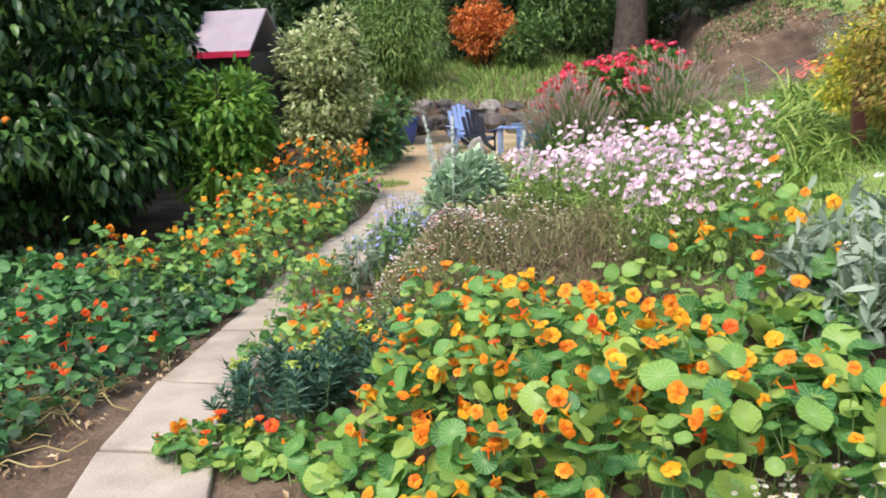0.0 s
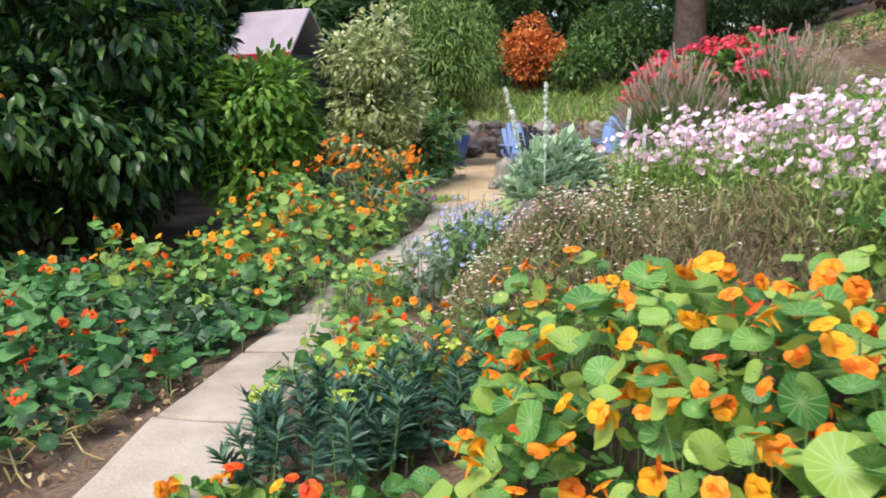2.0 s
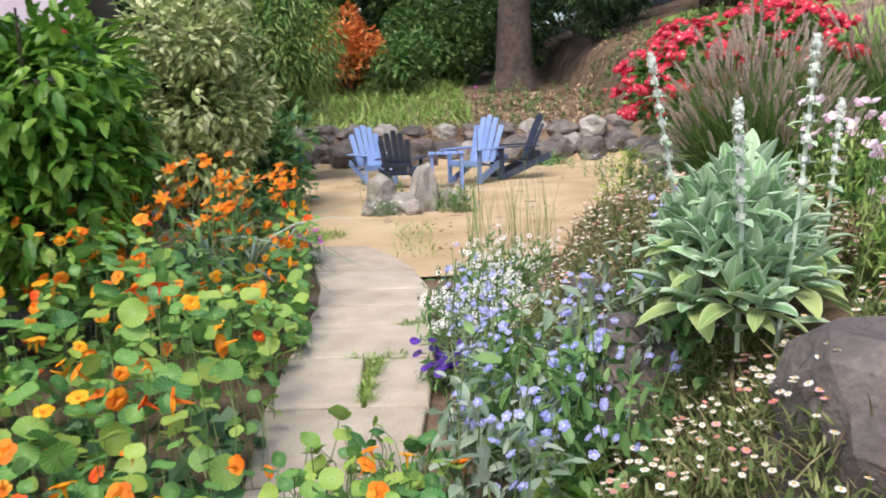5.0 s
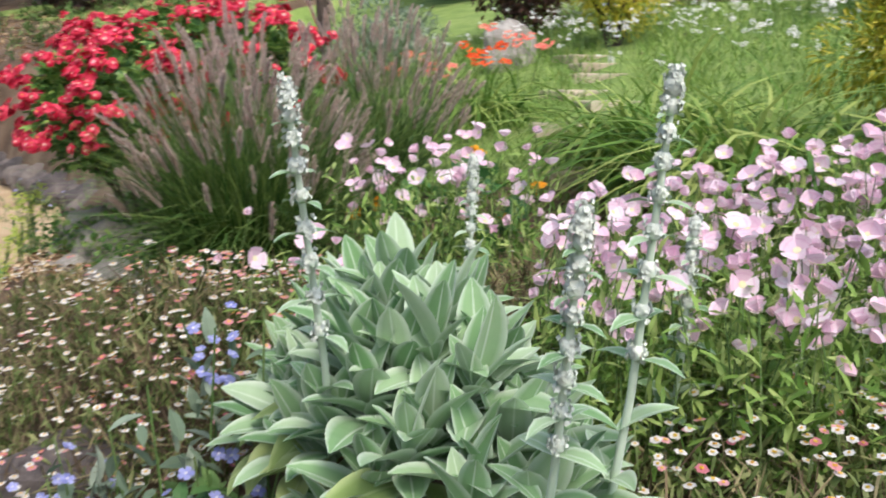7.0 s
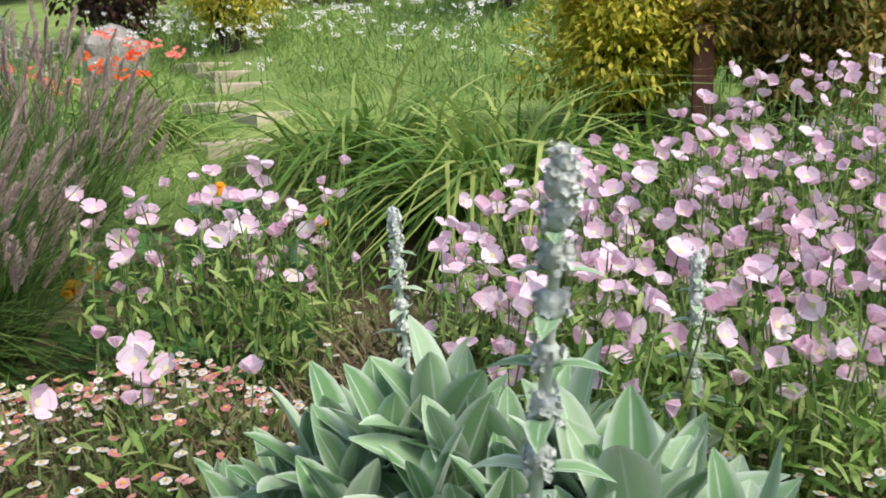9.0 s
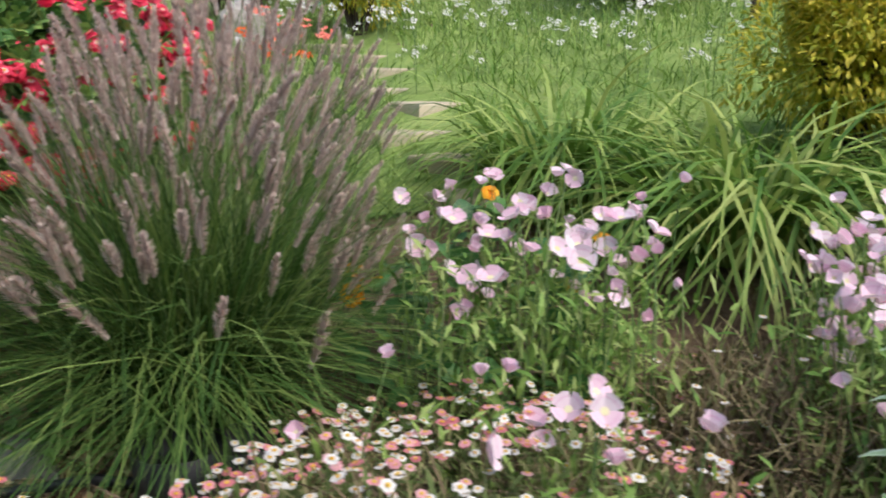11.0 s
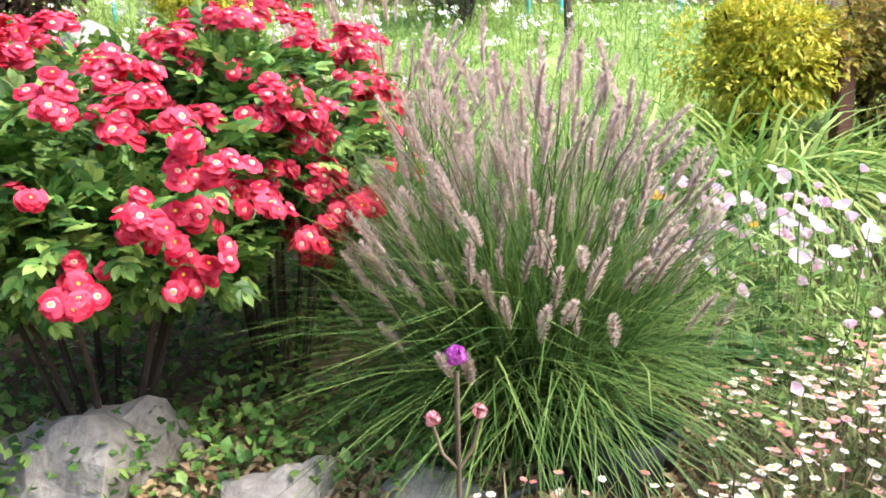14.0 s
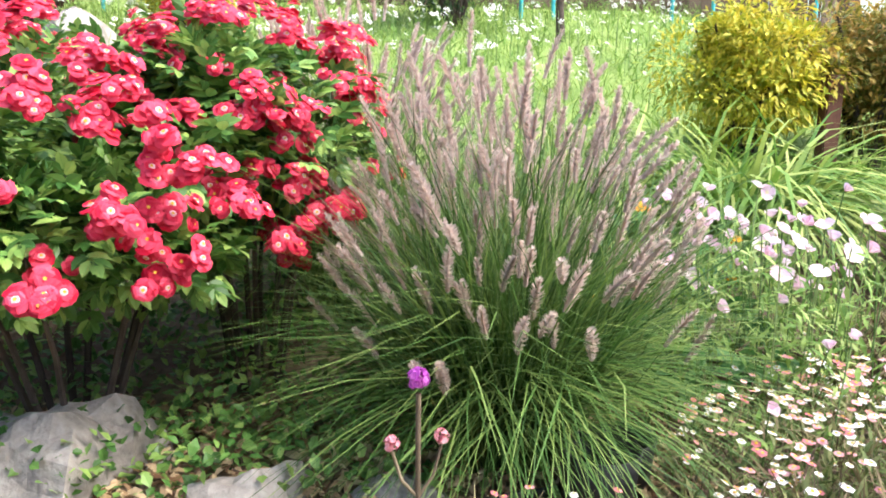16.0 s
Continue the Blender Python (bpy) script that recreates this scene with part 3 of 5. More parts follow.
def adirondack(mat, label, at, turn, group, size):
    chair = thing("adirondack_chair", label, "chair", group=group)
    chair.matrix_basis = pose(*at, 0, 0, turn) @ Matrix.Scale(size, 4)

    def plank(name, size, m):
        bm = bmesh.new()
        box(bm, size, m)
        return part(name, bevelled(bm), mat, chair)

    for i in range(5):  # fanned back slats with a rounded head
        a = (i - 2) * 0.045
        h = 0.78 - 0.04 * (i - 2) ** 2
        bm = bmesh.new()
        box(bm, (0.098, 0.018, h), pose((i - 2) * 0.106, 0.3 + 0.0, 0.28 + h / 2, -22, (i - 2) * 2.4, 0))
        bevelled(bm)
        part("back_slat", bm, mat, chair)
    for i in range(5):
        plank("seat_slat", (0.52, 0.085, 0.018), pose(0, -0.27 + i * 0.1, 0.345 - i * 0.022, -12, 0, 0))
    for s in (-1, 1):
        plank("arm", (0.13, 0.72, 0.022), pose(s * 0.33, -0.06, 0.53, 0, 0, 0))
        plank("front_leg", (0.025, 0.1, 0.52), pose(s * 0.285, -0.3, 0.26))
        plank("back_leg", (0.025, 0.11, 0.92), pose(s * 0.255, 0.1, 0.2, -68, 0, 0))
        plank("arm_bracket", (0.03, 0.06, 0.14), pose(s * 0.31, -0.3, 0.45))
    plank("back_rail", (0.56, 0.03, 0.07), pose(0, 0.28, 0.42, -22))
    plank("front_apron", (0.54, 0.022, 0.09), pose(0, -0.315, 0.31))
    return chair


def build_court_furniture():
    G = "chairs on the gravel court"
    adirondack(M_BLUEPAINT, "faded blue slatted garden chair facing the stones", (-1.42, 14.2, 0.02), 28, G, 0.78)
    adirondack(M_BLUEPAINT, "faded blue slatted garden chair turned sideways on gravel", (-0.02, 13.95, 0.02), -38, G, 0.86)
    adirondack(M_NAVY, "dark navy slatted garden chair between two blue ones", (-1.02, 13.5, 0.02), 168, G, 0.74)
    adirondack(M_NAVY, "dark slatted garden chair at the edge of the court", (0.55, 14.3, 0.02), -80, G, 0.86)
    table = thing("side_table", "small faded blue slatted side table", "table", (-0.42, 13.3, 0.02))
    for i in range(5):
        bm = bmesh.new()
        box(bm, (0.085, 0.46, 0.018), pose((i - 2) * 0.095, 0, 0.45))
        part("top_slat", bevelled(bm), M_BLUEPAINT, table)
    for sx in (-1, 1):
        for sy in (-1, 1):
            bm = bmesh.new()
            box(bm, (0.04, 0.04, 0.44), pose(sx * 0.19, sy * 0.18, 0.22))
            part("leg", bevelled(bm), M_BLUEPAINT, table)
    pot = thing("plant_pot", "glossy cobalt blue glazed pot holding bamboo", "pot", (-2.85, 14.9, 0.02))
    bm = bmesh.new()
    prof = [(0.0, 0.0), (0.24, 0.0), (0.27, 0.05), (0.34, 0.3), (0.37, 0.48), (0.4, 0.5), (0.4, 0.55), (0.36, 0.55), (0.33, 0.48), (0.0, 0.46)]
    rings = [[bm.verts.new((r * math.cos(6.2832 * k / 28), r * math.sin(6.2832 * k / 28), z)) for k in range(28)] for r, z in prof if r > 0]
    for a, b in zip(rings, rings[1:]):
        for k in range(28):
            bm.faces.new((a[k], a[(k + 1) % 28], b[(k + 1) % 28], b[k]))
    bm.faces.new(rings[0][::-1]), bm.faces.new(rings[-1])
    part("bowl", bm, M_POT, pot, smooth_faces=True)


# ---------------------------------------------------------------- woody plants
def leaf_cloud(soup, template, centres, per, out=0.4, scale=(0.8, 1.2), slot=0, hollow=0.55, droop=0.2):
    """Leaves near the skin of several overlapping lumps, pointing outwards and a little down."""
    for c, r in centres:
        p, d = in_blob(int(per), c, r, hollow)
        w = d + RNG.normal(0, out, d.shape)
        w[:, 2] -= droop
        soup.add(template, along(p, w, RNG.uniform(*scale, len(p))), slot)


def lumps(k, centre, radius, size, flatten=0.8):
    out = []
    for i in range(k):
        d = RNG.normal(0, 1, 3)
        d /= np.linalg.norm(d)
        s = size * RNG.uniform(0.7, 1.25)
        c = np.array(centre) + d * np.array(radius) * RNG.uniform(0.45, 0.95)
        out.append((tuple(c), (s, s, s * flatten)))
    return out


def shrub(name, label, category, x, y, z0, radius, tall, leaf, mat, k_lumps, per, size, stems=7, group="", extra=None):
    base = thing(name, label, category, (x, y, z0), group)
    for i in range(stems):
        a = 6.2832 * i / stems + RNG.uniform(-0.3, 0.3)
        tip = np.array([math.cos(a) * radius * 0.6, math.sin(a) * radius * 0.6, tall * RNG.uniform(0.6, 0.9)])
        mid = tip * [0.4, 0.4, 0.5]
        child("stem", mesh_of("stem", limb([(0.03 * math.cos(a), 0.03 * math.sin(a), -0.05), tuple(mid), tuple(tip)], 0.012 + 0.012 * tall, 0.005), [M_BARK]), base)
    s = Soup()
    leaf_cloud(s, leaf, lumps(k_lumps, (0, 0, tall * 0.55), (radius * 0.8, radius * 0.8, tall * 0.42), size), per)
    if extra:
        leaf_cloud(s, leaf, extra[0], extra[1], slot=1)
    child("foliage", s.mesh("foliage", [mat] + ([extra[2]] if extra else [])), base)
    return base


def tree(name, label, x, y, r0, tall, crown_z, crown_r, mat, k_lumps, per, size, leaf, lean=(0, 0)):
    z0 = ground_z(x, y)
    base = thing(name, label, "tree", (x, y, z0))
    t = Soup()
    pts = [(lean[0] * s * s + 0.04 * math.sin(s * 5), lean[1] * s * s, -0.2 + tall * s) for s in (0, 0.08, 0.25, 0.5, 0.75, 1.0)]
    t.add(limb(pts[:2], r0 * 1.5, r0 * 1.05, 12), np.eye(4)).add(limb(pts[1:], r0 * 1.05, r0 * 0.45, 12), np.eye(4))
    child("trunk", t.mesh("trunk", [M_BARK], True), base)
    b = Soup()
    for i in range(8):
        a = i * 2.4
        s0 = np.array(pts[3 + i % 3])
        e = s0 + [math.cos(a) * crown_r * 0.8, math.sin(a) * crown_r * 0.8, crown_r * RNG.uniform(0.2, 0.8)]
        b.add(limb([tuple(s0), tuple(s0 * 0.5 + e * 0.5 + [0, 0, 0.3]), tuple(e)], r0 * 0.4, r0 * 0.08), np.eye(4))
    child("limb", b.mesh("limb", [M_BARK]), base)
    c = Soup()
    leaf_cloud(c, leaf, lumps(k_lumps, (lean[0], lean[1], crown_z), (crown_r, crown_r, crown_r * 0.7), size), per, hollow=0.4)
    child("crown", c.mesh("crown", [mat]), base)
    return base


def build_orange_tree():
    base = thing("orange_tree", "dense dark green orange tree with a few ripe fruits", "tree", (-4.95, 6.2, 0))
    t = Soup()
    for i in range(4):
        a = i * 1.6
        t.add(limb([(0.1 * math.cos(a), 0.1 * math.sin(a), -0.1), (0.2 * math.cos(a), 0.2 * math.sin(a), 0.7), (1.2 * math.cos(a), 1.2 * math.sin(a), 1.8)], 0.11, 0.04, 9), np.eye(4))
    child("trunk", t.mesh("trunk", [M_BARK], True), base)
    s = Soup()
    big = blade(0.135, 0.056, 4, 0.5, 0.25)
    ls = []
    for i in range(52):
        a, u = i * 2.39996, (i + 0.5) / 52
        zz = 1.15 + 2.7 * u
        rr = 2.05 * math.sqrt(max(0.05, 1 - ((zz - 1.6) / 2.4) ** 2))
        k = RNG.uniform(0.4, 0.62)
        ls.append(((rr * math.cos(a) * RNG.uniform(0.82, 1.0), rr * math.sin(a) * RNG.uniform(0.82, 1.0), zz + RNG.uniform(-0.15, 0.15)), (k, k, k * 0.75)))
    leaf_cloud(s, big, ls, 270, 0.4, (0.8, 1.25), 0, 0.72, 0.5)
    inner = [((rr * math.cos(a), rr * math.sin(a), zz), (0.8, 0.8, 0.7)) for a, rr, zz in [(i * 1.05, 1.2, 1.0 + 0.5 * (i % 4)) for i in range(12)]]
    leaf_cloud(s, big, inner, 420, 0.6, (0.9, 1.4), 0, 0.2, 0.4)
    skirt = [((1.95 * math.cos(a), 1.95 * math.sin(a), 1.02 + 0.16 * math.sin(a * 7)), (0.5, 0.5, 0.3)) for a in [-2.2 + 0.24 * i for i in range(13)]]
    leaf_cloud(s, big, skirt, 330, 0.45, (0.8, 1.25), 0, 0.5, 0.6)
    # Low leaf lumps added to block light and darken the space below the crown.
    shade_fill = [((1.1 * math.cos(a), 1.1 * math.sin(a), 0.45 + 0.2 * (i % 2)), (0.55, 0.55, 0.45)) for i, a in enumerate([-2.6 + 0.4 * j for j in range(12)])]
    leaf_cloud(s, big, shade_fill, 260, 0.6, (0.9, 1.3), 0, 0.3, 0.5)
    leaf_cloud(s, big, [((2.0, 0.3, 1.5), (0.35, 0.4, 0.5))], 300, 0.45, (0.8, 1.2), 1, 0.6, 0.3)
    child("crown", s.mesh("crown", [M_CITRUS, M_CITRUSN]), base)
    bm = bmesh.new()
    bmesh.ops.create_icosphere(bm, subdivisions=3, radius=0.037)
    fruit = bpy.data.meshes.new("orange")
    bm.to_mesh(fruit), bm.free()
    fruit.materials.append(M_FRUIT)
    for p in fruit.polygons:
        p.use_smooth = True
    for a, zz, r in ((-1.05, 2.3, 1.95), (-0.75, 2.05, 2.0), (-0.9, 1.75, 2.05), (-1.2, 1.95, 2.0), (-0.6, 2.5, 1.8), (-1.35, 1.35, 2.0), (-0.7, 1.3, 2.1)):
        child("orange", fruit, base, m=pose(r * math.cos(a), r * math.sin(a), zz))


def build_background():
    big = blade(0.16, 0.08, 2, 0.3, 0.2)
    far_leaf = blade(0.34, 0.2, 2, 0.3, 0.2)
    small = blade(0.07, 0.03, 2, 0.3, 0.2)
    slim = blade(0.14, 0.022, 3, 0.6)
    shrub("variegated_shrub", "tall shrub with cream and green variegated leaves", "shrub", -2.85, 10.7, 0, 0.78, 2.5, blade(0.1, 0.05, 2, 0.3, 0.2), M_VARIEG, 26, 330, 0.4)
    bam = shrub("bamboo", "bushy green bamboo growing in a blue pot", "bamboo", -2.85, 14.9, 0.5, 0.95, 2.7, slim, M_BAMBOO, 34, 420, 0.5, 14)
    # Added shrubs that shut out the light from behind the orange tree.
    for hx, hy in ((-7.2, 4.6), (-7.4, 6.6), (-7.0, 8.6), (-6.6, 2.6), (-5.6, 9.0)):
        shrub("light_blocking_shrub", "dark evergreen shrub added beyond the orange tree to block light", "shrub", hx, hy, 0, 1.3, 3.0, big, M_DARKLEAF, 26, 260, 0.6, 6, "evergreen shrubs along the garden side")
    for hx, hy, m in ((-7, 27, M_WOODLEAF), (-4.4, 28.5, M_DARKLEAF), (-0.4, 28.5, M_WOODLEAF), (4.6, 29, M_DARKLEAF), (8, 26.5, M_WOODLEAF), (2, 31, M_WOODLEAF), (-3, 31.5, M_DARKLEAF), (10.5, 21, M_DARKLEAF), (11, 15, M_WOODLEAF), (11.5, 10, M_DARKLEAF)):
        shrub("bank_shrub", "dense leafy shrub on the bank below the trees", "shrub", hx, hy, ground_z(hx, hy), 1.9, 2.6, big, m, 30, 260, 0.75, 6, "shrubs on the bank")
    shrub("bright_shrub", "glossy bright green shrub next to the orange tree", "shrub", -2.45, 6.7, 0, 0.46, 1.85, blade(0.11, 0.045, 3, 0.5, 0.25), M_CITRUSN, 24, 200, 0.34)
    shrub("leafy_shrub", "broad-leaved mid-green shrub beside the court", "shrub", -2.6, 12.2, 0, 0.6, 1.1, big, M_SAGE, 12, 120, 0.34)
    shrub("rust_shrub", "rust orange flowering shrub on the bank", "shrub", -2.8, 25.5, ground_z(-2.8, 25.5), 1.3, 2.3, big, M_RUST, 20, 170, 0.5)
    shrub("green_shrub", "soft green shrub below the rust orange one", "shrub", -1.2, 25.0, ground_z(-1.2, 25.0), 1.2, 1.5, big, M_WOODLEAF, 14, 150, 0.5)
    shrub("dark_conifer_shrub", "dark evergreen shrub beside the tree trunk", "shrub", 3.9, 25.8, ground_z(3.9, 25.8), 1.4, 2.4, blade(0.14, 0.03, 2, 0.3), M_DARKLEAF, 26, 300, 0.6)
    shrub("purple_leaf_shrub", "purple-brown leaved shrub on the hill", "shrub", 6.6, 23.0, ground_z(6.6, 23.0), 1.3, 2.4, big, M_REDLEAF, 18, 200, 0.55)
    tree("pine_tree", "thick dark furrowed trunk of an old tree on the bank", 1.65, 25.6, 0.5, 9, 8.2, 4.5, M_DARKLEAF, 26, 260, 1.2, far_leaf, (0.3, 0.2))
    tree("leaning_tree", "slim dark leaning tree trunk on the hill", 5.6, 12.6, 0.09, 4.2, 4.4, 1.6, M_WOODLEAF, 16, 200, 0.6, big, (-0.9, 0.2))
    # Woodland that closes the view.
    for i, (x, y, w, h, m) in enumerate(((-12, 17, 3.2, 5, M_DARKLEAF), (-9, 24, 3.5, 6, M_DARKLEAF), (-6, 30, 3.4, 6, M_WOODLEAF), (-2, 34, 3.6, 6.5, M_WOODLEAF), (2.5, 36, 3.6, 7, M_WOODLEAF),
                                          (7, 34, 3.5, 7, M_DARKLEAF), (11, 30, 3.4, 7, M_WOODLEAF), (15, 25, 3.6, 7, M_WOODLEAF), (18, 19, 3.6, 7, M_DARKLEAF), (19, 13, 3.6, 6.5, M_WOODLEAF),
                                          (20, 7, 3.6, 6.5, M_WOODLEAF), (20, 1, 3.6, 6, M_DARKLEAF), (-10, 12, 3.0, 5, M_DARKLEAF), (-11, 5, 3, 5, M_WOODLEAF), (-5.6, 20, 2.2, 4.2, M_WOODLEAF),
                                          (-5, 15.5, 1.5, 3.4, M_DARKLEAF), (-6, 11, 1.8, 3.6, M_DARKLEAF))):
        shrub("woodland_tree", "tall leafy tree standing beyond the garden", "tree", x, y, ground_z(x, y), w, h, far_leaf, m, 30, 190, w * 0.36, 5, "trees round the garden")
    # Little garden house seen over the orange tree.
    shed = thing("playhouse", "small garden playhouse with grey roof and crimson fascia", "playhouse")
    shed.matrix_basis = pose(-4.08, 10.1, 0, 0, 0, -4)
    bm = bmesh.new()
    box(bm, (0.85, 0.9, 1.85), pose(0, 0.45, 0.925))
    part("wall", bm, M_GREENWALL, shed)
    for s in (-1, 1):
        bm = bmesh.new()
        box(bm, (1.02, 0.85, 0.035), pose(0, 0.45 + s * 0.3, 2.14, -s * 45, 0, 0))
        part("roof", bevelled(bm), M_ROOF, shed, "grey lilac roof slope")
    bm = bmesh.new()
    box(bm, (1.04, 0.03, 0.09), pose(0, -0.16, 1.82))
    part("fascia", bevelled(bm), M_REDTRIM, shed, "crimson painted fascia board")


# ---------------------------------------------------------------- flowers
def petals(n, length, width, lift, slot, shape=0.8, droop=0.3, z=0.0, start=0.0, twist=0.0):
    b = blade(length, width, 2, droop, 0.15, shape)
    return joined(*[moved(b, Matrix.Translation((0, 0, z)) @ Matrix.Rotation(6.2832 * i / n + start, 4, "Z") @ Matrix.Translation((0, start * 0, 0)) @ Matrix.Rotation(lift, 4, "X") @ Matrix.Rotation(twist, 4, "Y"), slot) for i in range(n)])


def round_petal(length, width, droop=0.2):
    v = [(0, 0, 0), (-width * 0.35, length * 0.45, 0.0), (width * 0.35, length * 0.45, 0.0), (-width * 0.5, length * 0.85, -droop * length * 0.4), (0, length * 0.78, 0.0), (width * 0.5, length * 0.85, -droop * length * 0.4),
         (-width * 0.25, length * 1.04, -droop * length), (width * 0.25, length * 1.04, -droop * length)]
    uv = [(0.1, 0), (0.1, 0.4), (0.1, 0.4), (0.9, 0.8), (0.5, 0.8), (0.9, 0.8), (0.9, 1), (0.9, 1)]
    return Template(v, [(0, 2, 4, 1), (1, 4, 3), (2, 5, 4), (3, 4, 7, 6), (4, 5, 7)], None, uv)


def ring_of(t, n, lift, slot, start=0.0, z=0.0):
    return joined(*[moved(t, Matrix.Translation((0, 0, z)) @ Matrix.Rotation(6.2832 * i / n + start, 4, "Z") @ Matrix.Rotation(lift, 4, "X"), slot) for i in range(n)])


def nasturtium_meshes():
    p = round_petal(0.026, 0.029, 0.45)
    spur = tube_between((0, 0, 0.004), (0.004, -0.006, -0.03), 0.006, 0.001, 5)
    t = joined(ring_of(p, 5, 0.7, 0), ring_of(moved(p, Matrix.Scale(0.7, 4)), 3, 0.95, 0, 0.5, 0.002), moved(disc(0.0055, 6, 0.2, 1), Matrix.Translation((0, 0, 0.006))), moved(spur, Matrix.Identity(4), 0))
    return [mesh_of("nasturtium_flower", t, [m, M_CORE]) for m in (M_ORANGE, M_YELLOW, M_SCARLET)]


NAST_FLOWERS = nasturtium_meshes()
NAST_LEAF = disc(1.0, 16, 0.17, 0, 0.02)


def nasturtium_patch(name, label, spots, leaf_mat, size, flowers, mix, up=(0.1, 0.35), side=(0, 0, 1), group="", stems=True, single=120):
    """Round leaves on thin stalks over an area, the flowers standing among them as parts."""
    base = thing(name, label, "nasturtium", group=group)
    s, st = Soup(), Soup()
    k = len(spots)
    hz = RNG.uniform(*up, k) * (0.75 + 0.35 * np.sin(spots[:, 0] * 3.1 + spots[:, 1] * 2.3))
    p = on_ground(spots, 0) + np.column_stack([np.zeros(k), np.zeros(k), hz])
    ms = frames(p, np.tile(side, (k, 1)), None, size[0] + (size[1] - size[0]) * RNG.uniform(0, 1, k) ** 1.6, 0.5)
    one = Soup().add(NAST_LEAF, np.eye(4)).mesh("leaf", [leaf_mat], True)
    single = min(single, k)
    for m in ms[:single]:
        child("leaf", one, base, m=Matrix(m.tolist()))
    s.add(NAST_LEAF, ms[single:])
    if s.n:
        tagged(child("foliage", s.mesh("foliage", [leaf_mat], True), base), kind="stuff")
    if stems:
        some = RNG.choice(k, min(k, 420), replace=False)
        for i in some:
            q = p[i] + [RNG.uniform(-0.08, 0.08), RNG.uniform(-0.08, 0.08), 0]
            q[2] = ground_z(q[0], q[1])
            st.add(limb([tuple(q), tuple(q * 0.4 + p[i] * 0.6 + [0.015, 0.01, 0.02]), tuple(p[i])], 0.0022, 0.0016, 4), np.eye(4))
        child("stalk", st.mesh("stalk", [M_STEM]), base)
    upper = np.argsort(-(RNG.uniform(*up, k) + (hz > np.median(hz))))[: max(flowers, k // 2)]
    top = p[RNG.permutation(upper)[:flowers]]
    ms = frames(top + np.column_stack([RNG.uniform(-0.05, 0.05, (len(top), 2)), RNG.uniform(0.02, 0.07, len(top))]), np.tile([-0.15, -0.4, 0.8], (len(top), 1)), None, RNG.uniform(0.65, 1.2, len(top)), 0.75)
    for m in ms:
        child("flower", NAST_FLOWERS[RNG.choice(3, p=mix)], base, m=Matrix(m.tolist()))
    return base


def build_nasturtiums():
    def sunny(x, y):
        s = x - np.interp(y, EDGE_Y, EDGE_X)
        return (s > 0.22) & (x < 2.25) & ~((x < 0.42) & (y > 2.15) & (y < 3.0))

    nasturtium_patch("nasturtium_patch", "sprawling nasturtiums with big round leaves and orange yellow flowers", in_area(2500, 0.1, 2.7, 1.2, 2.5, sunny), M_NAST, (0.02, 0.062), 240, (0.56, 0.36, 0.08), (0.1, 0.46), group="nasturtium patches", single=300)
    nasturtium_patch("nasturtium_patch", "nasturtiums with orange flowers climbing the bed", in_area(330, 0.35, 2.4, 2.5, 3.2, sunny), M_NAST, (0.02, 0.05), 46, (0.62, 0.23, 0.15), (0.15, 0.5), group="nasturtium patches")
    nasturtium_patch("nasturtium_patch", "scarlet nasturtiums spilling over the flagstones", in_area(170, -0.5, 0.1, 1.95, 2.35), M_NAST, (0.02, 0.05), 12, (0.5, 0.1, 0.4), (0.06, 0.2), group="nasturtium patches")
    nasturtium_patch("nasturtium_patch", "nasturtium leaves crossing the path edge with yellow flowers", in_area(150, -0.68, -0.2, 3.1, 3.9), M_NAST, (0.018, 0.04), 22, (0.5, 0.4, 0.1), (0.06, 0.25), group="nasturtium patches")

    def west(x, y):
        e = np.interp(y, [1.5, 2.4, 3.1, 4.1, 5, 7, 9], [-1.1, -1.1, -1.02, -1.04, -1.1, -1.22, -1.45])
        return x < e - 0.02

    nasturtium_patch("nasturtium_patch", "nasturtium carpet with leaves coloured darker for shade, dotted with scarlet flowers", in_area(2100, -3.6, -1.0, 1.75, 4.8, west), M_NASTD, (0.025, 0.06), 80, (0.3, 0.03, 0.67), (0.06, 0.28), group="nasturtium patches")
    nasturtium_patch("nasturtium_patch", "bank of nasturtiums with orange and yellow flowers along the path", in_area(1700, -2.5, -1.0, 4.2, 7.4, west), M_NAST, (0.02, 0.05), 210, (0.55, 0.35, 0.1), (0.08, 0.66), group="nasturtium patches")
    nasturtium_patch("nasturtium_patch", "nasturtiums with orange flowers near the gravel court", in_area(420, -2.6, -1.4, 7.4, 8.9, west), M_NAST, (0.022, 0.05), 70, (0.6, 0.35, 0.05), (0.08, 0.42), group="nasturtium patches")
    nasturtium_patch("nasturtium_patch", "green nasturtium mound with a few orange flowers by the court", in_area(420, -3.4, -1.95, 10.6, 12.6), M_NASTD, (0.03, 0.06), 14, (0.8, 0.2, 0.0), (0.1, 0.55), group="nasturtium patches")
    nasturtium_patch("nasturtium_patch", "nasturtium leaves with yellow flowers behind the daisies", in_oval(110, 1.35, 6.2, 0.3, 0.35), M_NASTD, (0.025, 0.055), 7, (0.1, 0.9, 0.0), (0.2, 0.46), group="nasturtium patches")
    nasturtium_patch("nasturtium_patch", "light green leaves spilling onto the flagstones", in_oval(260, -0.74, 4.65, 0.24, 0.5), M_NAST, (0.015, 0.036), 10, (0.5, 0.5, 0.0), (0.06, 0.32), group="nasturtium patches")
